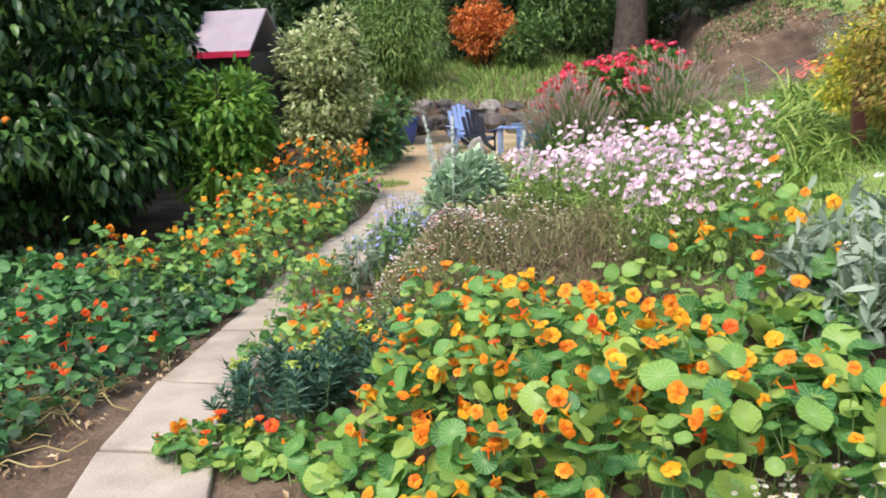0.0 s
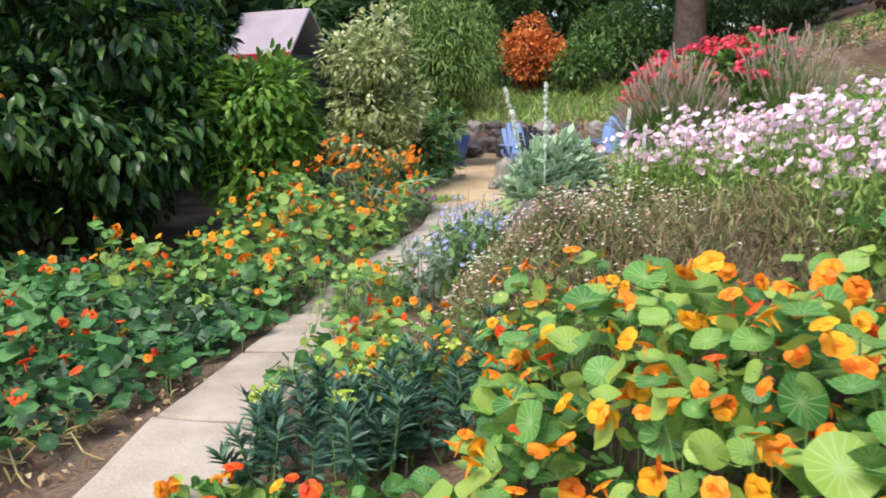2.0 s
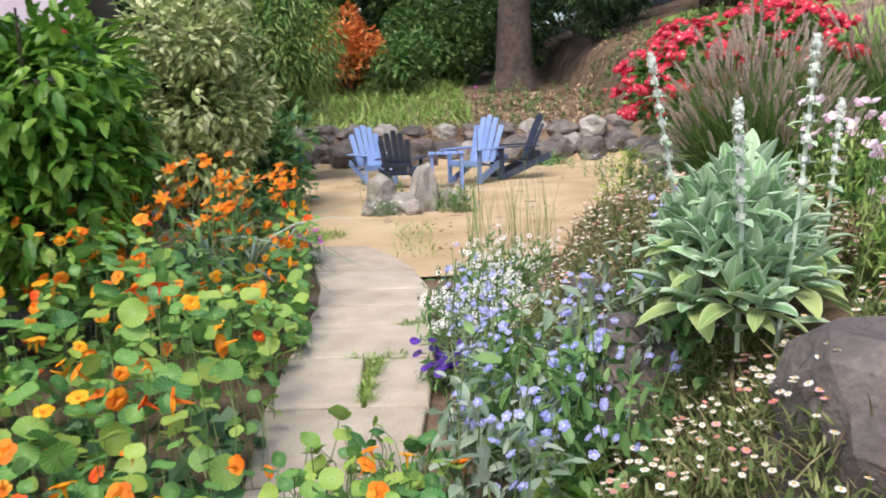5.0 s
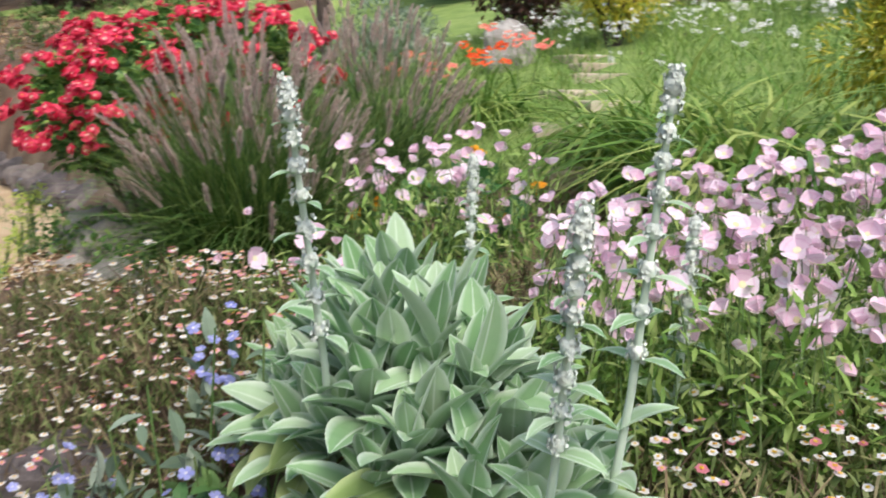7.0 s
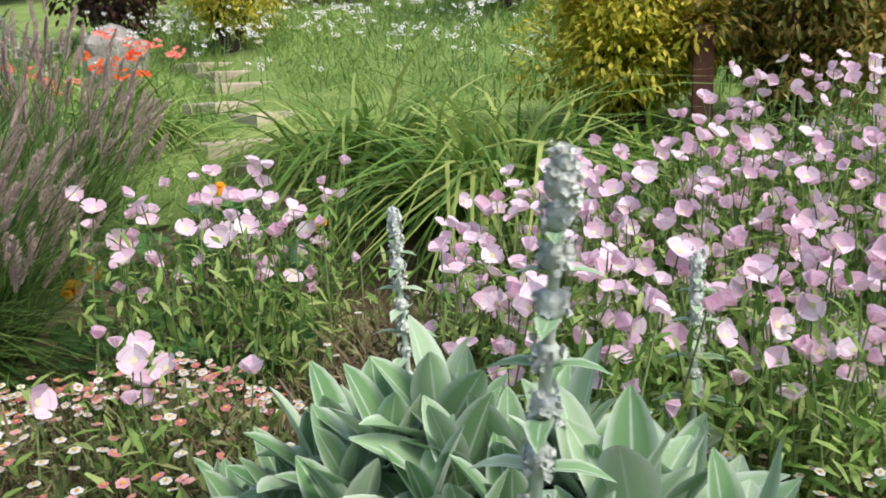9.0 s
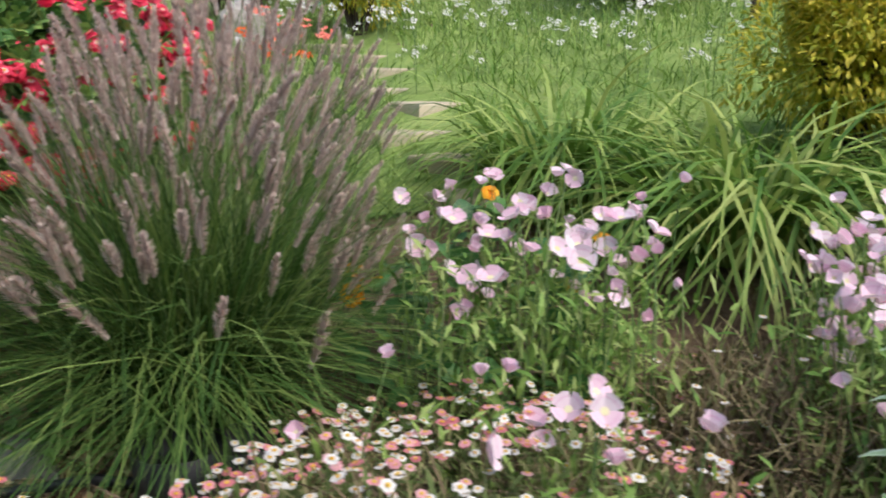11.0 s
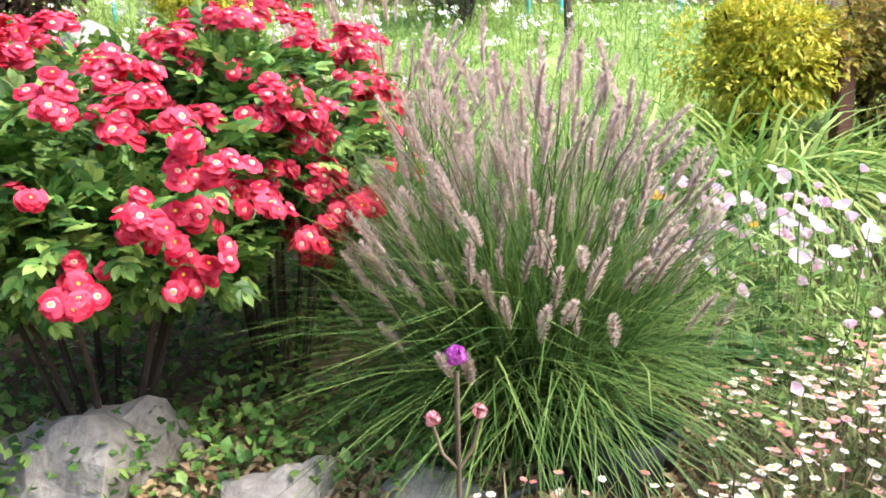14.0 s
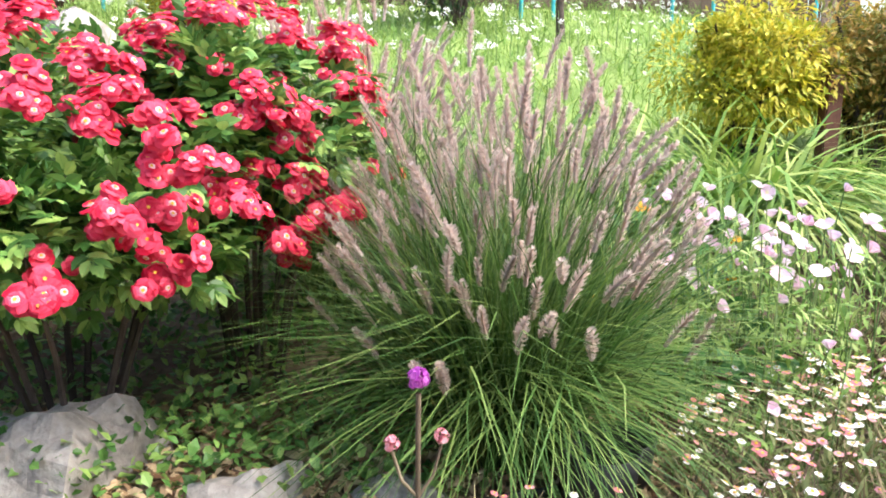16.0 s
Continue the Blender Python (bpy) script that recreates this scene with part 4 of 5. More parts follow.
    nasturtium_patch("nasturtium_patch", "nasturtiums filling the gap behind the euphorbia", in_area(420, -0.32, 0.75, 2.85, 3.55), M_NAST, (0.016, 0.04), 34, (0.5, 0.35, 0.15), (0.06, 0.3), group="nasturtium patches")
    # Ivy between the shade-coloured nasturtiums.
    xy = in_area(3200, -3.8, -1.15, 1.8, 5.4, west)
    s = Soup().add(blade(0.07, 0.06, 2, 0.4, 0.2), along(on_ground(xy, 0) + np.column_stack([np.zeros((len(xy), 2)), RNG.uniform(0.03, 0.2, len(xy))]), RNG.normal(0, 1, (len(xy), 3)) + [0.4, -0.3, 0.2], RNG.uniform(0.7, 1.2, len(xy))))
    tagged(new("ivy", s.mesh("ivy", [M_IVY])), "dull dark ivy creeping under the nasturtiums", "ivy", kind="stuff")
    # Yellowed stems and fallen petals at the path's rim.
    s = Soup()
    for i in range(70):
        x, y = RNG.uniform(-1.75, -1.08), RNG.uniform(1.75, 2.9)
        q = [(x + 0.09 * j * math.cos(i), y + 0.07 * j * math.sin(i * 1.3) , 0.03 + 0.05 * math.sin(j * 1.2 + i) ** 2 + ground_z(x, y)) for j in range(5)]
        s.add(limb(q, 0.004, 0.003, 4), np.eye(4))
    tagged(new("dry_stems", s.mesh("dry_stems", [M_STRAW])), "yellowed nasturtium stems lying beside the path", "stems", kind="stuff")


def build_litter():
    s = Soup()
    t = blade(0.04, 0.018, 2, 0.8, 0.4)
    areas = [in_area(420, -1.75, -0.95, 1.5, 3.4), in_area(2800, 0.5, 1.3, 6.3, 8.1), in_area(160, -0.9, 1.2, 8.6, 11.5), in_area(130, -2.4, 2.0, 10.5, 16.5), in_area(240, 1.0, 3.2, 4.3, 6.4), in_area(120, -0.6, 1.2, 0.6, 1.9)]
    for xy in areas:
        s.add(t, frames(on_ground(xy, 0.03), None, None, RNG.uniform(0.6, 1.4, len(xy)), 0.35))
    tagged(new("leaf_litter", s.mesh("leaf_litter", [M_LITTER])), "dry brown leaves and bark chips on the soil", "litter", kind="stuff")
    s = Soup()
    for i in range(26):
        x, y, a = RNG.uniform(0.95, 1.5), RNG.uniform(5.3, 6.0), RNG.uniform(0, 3.1)
        z = ground_z(x, y) + RNG.uniform(0.04, 0.2)
        l = RNG.uniform(0.1, 0.3)
        s.add(limb([(x, y, z), (x + l * 0.5 * math.cos(a), y + l * 0.5 * math.sin(a), z + 0.04), (x + l * math.cos(a + 0.3), y + l * math.sin(a + 0.3), z + RNG.uniform(-0.03, 0.05))], 0.004, 0.002, 5), np.eye(4))
    for i in range(16):
        x, y, a = RNG.uniform(-1.4, 1.6), RNG.uniform(9.2, 13), RNG.uniform(0, 3.1)
        s.add(limb([(x, y, 0.03), (x + 0.12 * math.cos(a), y + 0.12 * math.sin(a), 0.035)], 0.004, 0.003, 5), np.eye(4))
    tagged(new("twigs", s.mesh("twigs", [M_TWIG])), "bare dry twigs lying among the flowers and on gravel", "twigs", kind="stuff")


# ---------------------------------------------------------------- grasses
def plume_mesh(seed, length=0.13):
    r = np.random.default_rng(seed)
    s = Soup()
    core = limb([(0, 0, 0), (0.002, length * 0.5, -0.002), (0.0, length, -0.01)], 0.005, 0.0015, 5)
    s.add(core, np.eye(4))
    k = 150
    t = r.uniform(0, 1, k)
    a = r.uniform(0, 6.2832, k)
    wid = 0.0105 * np.sin(np.pi * np.clip(0.1 + 0.86 * t, 0, 1)) ** 0.7 + 0.002
    for i in range(k):
        o = np.array([math.cos(a[i]), 0.9, math.sin(a[i])])
        p0 = np.array([0, length * t[i], -0.01 * t[i] ** 2])
        tip = p0 + o * wid[i] * 1.25
        sd = np.array([-math.sin(a[i]), 0, math.cos(a[i])]) * 0.003
        s.add(Template([p0 - sd, p0 + sd, tip], [(0, 1, 2)]), np.eye(4))
    return s.mesh("plume", [M_PLUME])


PLUMES = [plume_mesh(i, 0.085 + 0.012 * i) for i in range(4)]


def fountain_grass(label, x, y, rad, tall, blades, plumes):
    z0 = ground_z(x, y)
    base = thing("fountain_grass", label, "ornamental grass", (x, y, z0), "fountain grass clumps")
    s = Soup()
    temps = [strap(tall * 0.86, 0.0055, 6, 0.45), strap(tall * 0.76, 0.006, 6, 0.9), strap(tall * 0.66, 0.0055, 6, 1.4)]
    for j, t in enumerate(temps):
        k = blades // 3
        a, q = RNG.uniform(0, 6.2832, k), RNG.uniform(0, 1, k)
        lean = (0.08 + 0.7 * q) * (0.62, 0.6, 0.52)[j] * rad / 0.5
        way = np.column_stack([np.cos(a) * lean, np.sin(a) * lean, np.ones(k)])
        r0 = RNG.uniform(0.0, 0.13, k)
        p = np.column_stack([np.cos(a) * r0, np.sin(a) * r0, np.full(k, -0.03)])
        way += RNG.normal(0, 0.12, way.shape)
        s.add(t, along(p, way, RNG.uniform(0.6, 1.15, k), 0.35))
    tagged(child("blades", s.mesh("blades", [M_GRASS]), base, "arching narrow green blades"), kind="stuff")
    st = Soup()
    for i in range(plumes):
        a = i * 2.39996 + RNG.uniform(-0.2, 0.2)
        u = ((i + 0.5) / plumes) ** 0.5
        h = tall * (0.95 - 0.42 * u**2.4) * RNG.uniform(0.52, 1.0)
        tip = np.array([math.cos(a) * u * rad * 1.08, math.sin(a) * u * rad * 1.08, h])
        way = np.array([math.cos(a) * u * 0.62, math.sin(a) * u * 0.62, 1.0]) + RNG.normal(0, 0.13, 3)
        way /= np.linalg.norm(way)
        mid = tip - way * h * 0.42
        st.add(limb([(math.cos(a) * 0.06, math.sin(a) * 0.06, 0), tuple(mid), tuple(tip)], 0.0016, 0.0011, 3), np.eye(4))
        m = along([tip], [way], RNG.uniform(0.8, 1.15))[0]
        child("plume", PLUMES[i % 4], base, m=Matrix(m.tolist()))
    child("stalks", st.mesh("stalks", [M_STEM]), base)
    return base


def strap_clump(name, label, x, y, blades, length, width, mat, spread=0.9, group="", category="daylily"):
    base = thing(name, label, category, (x, y, ground_z(x, y)), group)
    for d in (1.1, 1.6, 2.05):
        k = blades // 3
        a, q = RNG.uniform(0, 6.2832, k), RNG.uniform(0.1, 1, k)
        way = np.column_stack([np.cos(a) * q * spread, np.sin(a) * q * spread, np.ones(k)])
        r0 = RNG.uniform(0, 0.26, k)
        p = np.column_stack([np.cos(a) * r0, np.sin(a) * r0, np.full(k, -0.02)])
        me = mesh_of("blade", strap(length, width, 6, d), [mat])
        for m in along(p, way, RNG.uniform(0.65, 1.1, k), 0.2):
            child("blade", me, base, m=Matrix(m.tolist()))
    return base


def build_grasses():
    fountain_grass("purple fountain grass with mauve bottlebrush plumes above green blades", 1.0, 6.76, 0.39, 1.03, 3600, 300)
    fountain_grass("purple fountain grass clump with mauve plumes on the hill", 1.86, 7.14, 0.44, 1.05, 1500, 230)
    G = "daylily clumps on the hill"
    strap_clump("daylily", "arching light green daylily leaves in a broad clump", 2.35, 5.55, 540, 0.92, 0.022, M_LILY, 1.0, G)
    strap_clump("daylily", "arching daylily leaves, yellowing at the tips", 2.85, 5.0, 150, 0.5, 0.02, M_LILY, 0.9, G)
    strap_clump("daylily", "daylily clump beside the stepping stones", 2.75, 6.25, 330, 0.86, 0.022, M_LILY, 1.0, G)
    strap_clump("daylily", "smaller daylily clump among the primroses", 2.5, 4.5, 140, 0.5, 0.018, M_LILY, 0.9, G)
    strap_clump("strap_plant", "upright bright green strap leaves by the stepping stones", 3.2, 7.7, 220, 0.6, 0.024, M_LILY, 0.5, G)
    strap_clump("iris", "stiff grey-green iris leaves behind the nasturtiums", -1.85, 7.8, 70, 0.9, 0.04, M_GREYLEAF, 0.45, category="iris")
    strap_clump("strap_plant", "low green strap leaves at the court wall", 1.3, 16.4, 90, 0.45, 0.03, M_SAGE, 0.9, category="perennial")
    # Meadow grass over the hill, the bank and round the court's rim.
    s = Soup()
    def hill(x, y):
        d = np.abs((x - 2.6) * 0.51 - (y - 6.53) * 0.86)
        return (d > 0.13) | (x < 2.6)
    xy = in_area(22000, 2.3, 8.5, 3.4, 10.5, hill)
    s.add(strap(0.24, 0.008, 3, 0.9), along(on_ground(xy, -0.01), RNG.normal(0, 0.45, (len(xy), 3)) + [0, 0, 1], RNG.uniform(0.5, 1.2, len(xy))))
    xy = in_area(7000, -9, 0.2, 17.8, 29)
    s.add(strap(0.5, 0.03, 3, 0.9), along(on_ground(xy, -0.02), RNG.normal(0, 0.45, (len(xy), 3)) + [0, 0, 1], RNG.uniform(0.5, 1.2, len(xy))))
    xy = in_oval(1500, -1.95, 9.75, 0.6, 0.3)
    s.add(strap(0.12, 0.005, 3, 0.9), along(on_ground(xy, 0.01), RNG.normal(0, 0.5, (len(xy), 3)) + [0, 0, 1], RNG.uniform(0.5, 1.2, len(xy))))
    xy = in_area(300, -0.95, -0.6, 8.6, 10.4)
    s.add(strap(0.1, 0.004, 3, 0.9), along(on_ground(xy, 0.01), RNG.normal(0, 0.5, (len(xy), 3)) + [0, 0, 1], RNG.uniform(0.5, 1.2, len(xy))))
    for y, xa, xb in ((6.33, -1.0, -0.72), (6.85, -0.78, -0.66), (4.42, -1.1, -0.7), (5.82, -0.89, -0.84), (5.95, -0.89, -0.84), (6.1, -0.88, -0.83), (6.22, -0.88, -0.82), (2.0, -1.5, -1.25), (2.2, -1.45, -1.2)):
        xy = in_area(160, xa, xb, y - 0.05, y + 0.05)
        s.add(strap(0.06, 0.004, 3, 0.9), along(on_ground(xy, 0.02), RNG.normal(0, 0.6, (len(xy), 3)) + [0, 0, 1], RNG.uniform(0.5, 1.2, len(xy))))
    tagged(new("grass", s.mesh("grass", [M_MEADOW])), "light green meadow grass on the hill and bank", "grass", kind="stuff")
    # Thin wild grass stems in front of the court.
    s = Soup()
    for xy in (in_area(110, -0.35, 0.25, 8.0, 9.2),):
        s.add(strap(0.75, 0.004, 4, 0.25), along(on_ground(xy, 0), RNG.normal(0, 0.08, (len(xy), 3)) + [0, 0, 1], RNG.uniform(0.5, 1.1, len(xy))))
    tagged(new("tall_grass", s.mesh("tall_grass", [M_STEM])), "thin wild grass stems before the gravel court", "grass", kind="stuff")


# ---------------------------------------------------------------- roses
def rose_bloom(seed):
    """An open half-double bloom: ruffled outer and inner petals round a pale eye."""
    r = np.random.default_rng(seed)
    pet = round_petal(0.023, 0.028, 0.25)
    outer = [moved(pet, Matrix.Rotation(6.2832 * n / 7 + r.uniform(-0.25, 0.25), 4, "Z") @ Matrix.Rotation(r.uniform(-0.15, 0.45), 4, "X") @ Matrix.Scale(r.uniform(0.85, 1.15), 4), 0) for n in range(7)]
    mid = [moved(pet, Matrix.Translation((0, 0, 0.003)) @ Matrix.Rotation(6.2832 * n / 5 + r.uniform(-0.3, 0.3), 4, "Z") @ Matrix.Rotation(r.uniform(0.25, 0.8), 4, "X") @ Matrix.Scale(r.uniform(0.6, 0.8), 4), 0) for n in range(5)]
    eye = [ring_of(moved(pet, Matrix.Scale(0.32, 4)), 5, 0.3, 1, 0.2, 0.007), moved(disc(0.0035, 6, 0.2), Matrix.Translation((0, 0, 0.01)), 2)]
    return joined(*outer, *mid, *(eye if seed % 3 else eye[1:]))


BLOOMS = [rose_bloom(i) for i in range(6)]
BLOOM_MESHES = [mesh_of("rose_bloom", t, [M_ROSE, M_ROSEP, M_GOLD]) for t in BLOOMS]


def rose_bush(label, x, y, rx, ry, z0, top, clusters, leaf_lumps, seed):
    base = thing("rose_bush", label, "rose bush", (x, y, z0), "red rose bushes")
    tall = top - z0
    st = Soup()
    for i in range(11):
        a = i * 2.39996
        tip = (math.cos(a) * rx * 0.75, math.sin(a) * ry * 0.75, tall * RNG.uniform(0.55, 0.9))
        st.add(limb([(0.06 * math.cos(a), 0.06 * math.sin(a), -0.05), (tip[0] * 0.45, tip[1] * 0.45, tip[2] * 0.5), tip], 0.011, 0.004, 6), np.eye(4))
    child("cane", st.mesh("cane", [M_BARK]), base)
    s = Soup()
    leaf = blade(0.042, 0.024, 3, 0.3, 0.25)
    spray = joined(*[moved(leaf, m) for m in (Matrix.Translation((0, 0.03, 0)), Matrix.Rotation(1.0, 4, "Z"), Matrix.Rotation(-1.0, 4, "Z"), Matrix.Translation((0, 0.02, 0)) @ Matrix.Rotation(0.7, 4, "Z"), Matrix.Translation((0, 0.02, 0)) @ Matrix.Rotation(-0.7, 4, "Z"))])
    leaf_cloud(s, spray, lumps(leaf_lumps, (0, 0, tall * 0.68), (rx * 0.85, ry * 0.85, tall * 0.27), 0.18), 95, 0.5, (0.75, 1.2), 0, 0.4, -0.1)
    child("foliage", s.mesh("foliage", [M_ROSELEAF]), base)
    spots = []
    while len(spots) < clusters:
        d = RNG.normal(0, 1, 3)
        d /= np.linalg.norm(d)
        if d[2] < -0.38 or d[0] > 0.6:
            continue
        p = d * [rx * 1.02, ry * 1.02, tall * 0.42] * RNG.uniform(0.9, 1.12) + [0, 0, tall * 0.62]
        spots.append((p, d * 0.5 + [-0.3, -0.1, 0.6]))
    spots.sort(key=lambda q: q[0][0])
    rest, made = Soup(), 0
    for p, n in spots:  # a flat-topped spray of open blooms at each shoot tip
        k = int(RNG.integers(5, 10))
        e = RNG.normal(0, 0.03, (k, 3)) * [1, 1, 0.45]
        for m in frames(p + e, np.tile(n, (k, 1)) + e * 12, None, RNG.uniform(0.7, 1.12, k), 0.2):
            if made < 300:
                child("rose_bloom", BLOOM_MESHES[made % 6], base, m=Matrix(m.tolist()))
            else:
                rest.add(BLOOMS[made % 6], m)
            made += 1
    if rest.n:
        tagged(child("blooms", rest.mesh("blooms", [M_ROSE, M_ROSEP, M_GOLD]), base), kind="stuff")
    return base


def build_roses():
    rose_bush("bushy shrub rose covered in crimson white-eyed flower clusters", 1.14, 7.84, 0.55, 0.58, 0.52, 1.5, 105, 34, 1)
    rose_bush("crimson shrub rose behind the fountain grass", 1.42, 7.42, 0.42, 0.36, 0.58, 1.58, 70, 28, 2)
    rose_bush("crimson shrub rose on the far side of the bed", 1.75, 8.6, 0.55, 0.55, 0.62, 1.7, 58, 34, 3)
    # Low leafy cover under the roses.
    s = Soup()
    xy = in_area(6000, 0.72, 2.2, 6.9, 8.7)
    s.add(blade(0.034, 0.025, 2, 0.3, 0.2), along(on_ground(xy, 0) + np.column_stack([np.zeros((len(xy), 2)), RNG.uniform(0.02, 0.16, len(xy))]), RNG.normal(0, 1, (len(xy), 3)) + [-0.5, 0, 0.4], RNG.uniform(0.6, 1.2, len(xy))))
    tagged(new("strawberry_cover", s.mesh("strawberry_cover", [M_ROSELEAF])), "low green ground cover leaves beneath the roses", "ground cover", kind="stuff")
    # Small red and coral flowers by the steps.
    for x, y, m, lab in ((3.45, 7.95, M_SCARLET, "small scarlet flowers beside the stepping stones"), (4.0, 8.1, M_CORAL, "coral flower heads among green strap leaves"), (3.2, 8.3, M_CORAL, "coral flower heads beyond the fountain grass")):
        b = thing("geranium", lab, "flower", (x, y, ground_z(x, y)))
        st, fl = Soup(), Soup()
        head = joined(*[moved(disc(0.018, 5, 0.3, 0, 0.2), Matrix.Translation((0.03 * math.cos(i * 2.4), 0.03 * math.sin(i * 2.4), 0.01 * (i % 3)))) for i in range(7)])
        for i in range(9):
            p = (RNG.uniform(-0.2, 0.2), RNG.uniform(-0.2, 0.2), RNG.uniform(0.32, 0.48))
            st.add(limb([(p[0] * 0.5, p[1] * 0.5, 0), p], 0.003, 0.002, 4), np.eye(4))
            fl.add(head, frames([p], [(-0.5, -0.3, 0.8)]))
        tagged(child("stems", st.mesh("stems", [M_STEM]), b), kind="stuff")
        tagged(child("flower_heads", fl.mesh("flower_heads", [m]), b), kind="stuff")


# ---------------------------------------------------------------- lamb's ears
def round_leaf(length, width, droop):
    """A felted tongue of a leaf with a rounded tip, a sunken midrib and a raised rim."""
    v, fc, uv = [], [], []
    cols = (-1, -0.55, 0, 0.55, 1)
    rows = 8
    for i in range(rows + 1):
        t = i / rows
        w = width * 0.5 * max(0.2 * (1 - t), math.sin(math.pi * (0.04 + 0.955 * t**0.92)) ** 0.68)
        y, z = length * (t - 0.2 * droop * t * t), -droop * length * 0.55 * t * t
        for c in cols:
            v.append((c * w, y, z + abs(c) ** 1.4 * w * 0.4))
            uv.append((0.5 + c * 0.5, t))
    for i in range(rows):
        for c in range(4):
            a = i * 5 + c
            fc.append((a, a + 1, a + 6, a + 5))
    return Template(v, fc, None, uv)


def bulb(radius):
    v, fc, n = [], [], 9
    for j in range(6):
        a = math.pi * (0.08 + 0.84 * j / 5)
        for i in range(n):
            b = 6.2832 * (i + 0.5 * (j % 2)) / n
            k = 1.12 if (i + j) % 2 else 0.92
            v.append((radius * k * math.sin(a) * math.cos(b), radius * k * math.sin(a) * math.sin(b), radius * 1.15 * math.cos(a)))
    for j in range(5):
        for i in range(n):
            fc.append((j * n + i, j * n + n + i, j * n + n + (i + 1) % n, j * n + (i + 1) % n))
    return Template(v, fc)


def build_lambs_ears():
    ox, oy, oz = 0.31, 5.14, 0.45
    base = thing("lambs_ear", "silvery felted lamb's ears with tall woolly flower spikes", "lamb's ear", (ox, oy, oz))
    temps = [round_leaf(0.135, 0.058, 0.35), round_leaf(0.12, 0.05, 0.1), round_leaf(0.15, 0.062, 0.65)]
    leaves = [mesh_of("leaf", t, [M_LAMB if i < 2 else M_LAMBG], True) for i, t in enumerate(temps)]
    rest = Soup()
    made = 0
    for i in range(62):
        a = i * 2.39996
        u = math.sqrt((i + 0.5) / 62)
        cy = 0.45 * u * math.sin(a)
        cx = 0.2 * u * math.cos(a) + 0.3 * cy
        top = 0.45 * (1 - 0.55 * u * u) + RNG.uniform(-0.03, 0.03)
        n = 12
        for j in range(n):
            b = j * 2.39996 + a
            lv = j / n
            tilt = 1.3 - 1.05 * lv - 0.25 * u * lv
            outw = np.array([math.cos(b), math.sin(b), 0]) + np.array([math.cos(a) * 1.1, math.sin(a) * 1.1, 0]) * u * 0.7
            way = outw * math.cos(tilt) + np.array([0, 0, math.sin(tilt)])
            kind = 2 if (lv > 0.75 and u > 0.7) else (1 if lv < 0.4 else 0)
            p = np.array([cx, cy, top - 0.06 * lv])
            m = along([p], [way], RNG.uniform(0.7, 1.15), 0.15)[0]
            if made < 300 and cx < 0.1:
                child("leaf", leaves[kind], base, m=Matrix(m.tolist()))
                made += 1
            else:
                rest.add(temps[kind], m, 1 if kind == 2 else 0)
    tagged(child("leaves", rest.mesh("leaves", [M_LAMB, M_LAMBG], True), base), kind="stuff")
    # Flower spikes: foot, tip.
    spikes = [((0.17, 5.14), (0.024, 5.033, 1.249)), ((0.27, 4.76), (0.308, 4.688, 1.263)), ((0.19, 4.8), (0.128, 4.675, 1.126)), ((0.64, 5.36), (0.719, 5.391, 1.105)), ((0.78, 4.95), (0.82, 4.93, 1.02))]
    for (fx, fy), tip in spikes:
        s = Soup()
        f0, t0 = np.array([fx - ox, fy - oy, 0.05]), np.array(tip) - [ox, oy, oz]
        mid = f0 * 0.5 + t0 * 0.5 + [0.008, -0.006, 0]
        stalk = joined(limb([tuple(f0), tuple(mid), tuple(t0)], 0.0065, 0.004, 8))
        s.add(stalk, np.eye(4), 1)
        for w in range(5):
            q = 0.08 + 0.09 * w
            for j in (0, 1):
                b = w * 1.57 + j * math.pi + fx * 9
                s.add(round_leaf(0.135 - 0.012 * w, 0.054 - 0.005 * w, 0.5), along([f0 * (1 - q) + t0 * q], [(math.cos(b), math.sin(b), 0.75)], 1.0, 0.1), 1)
        puff = disc(0.0036, 5, 0.8, 0)
        L = t0 - f0
        nw = 10
        for w in range(nw):
            q = 1 - (w / nw) ** 1.5 * 0.5
            c = f0 * (1 - q) + t0 * q + (np.array([0.008, -0.006, 0]) * (1 - abs(2 * q - 1)))
            k = 26
            ang = RNG.uniform(0, 6.2832, k)
            rad = 0.0105 if w else 0.007
            p = c + np.column_stack([np.cos(ang) * rad, np.sin(ang) * rad, RNG.uniform(-0.013, 0.013, k)])
            s.add(bulb((0.0098 + 0.0012 * math.sin(w * 2.1)) if w else 0.007), np.array(Matrix.Translation(c)))
            s.add(puff, frames(p, np.column_stack([np.cos(ang), np.sin(ang), np.full(k, 0.4)]), None, RNG.uniform(0.7, 1.2, k), 0.2))
            if w > 1:
                for j in (0, 1):
                    b = w * 1.57 + j * math.pi
                    s.add(blade(0.018 + 0.006 * w, 0.01 + 0.002 * w, 4, 0.6, 0.3), along([c - [0, 0, 0.012]], [(math.cos(b), math.sin(b), 0.35)], 1.0, 0.1), 1)
        child("flower_spike", s.mesh("flower_spike", [M_WOOL, M_LAMB], True), base, "pale woolly flower spike")


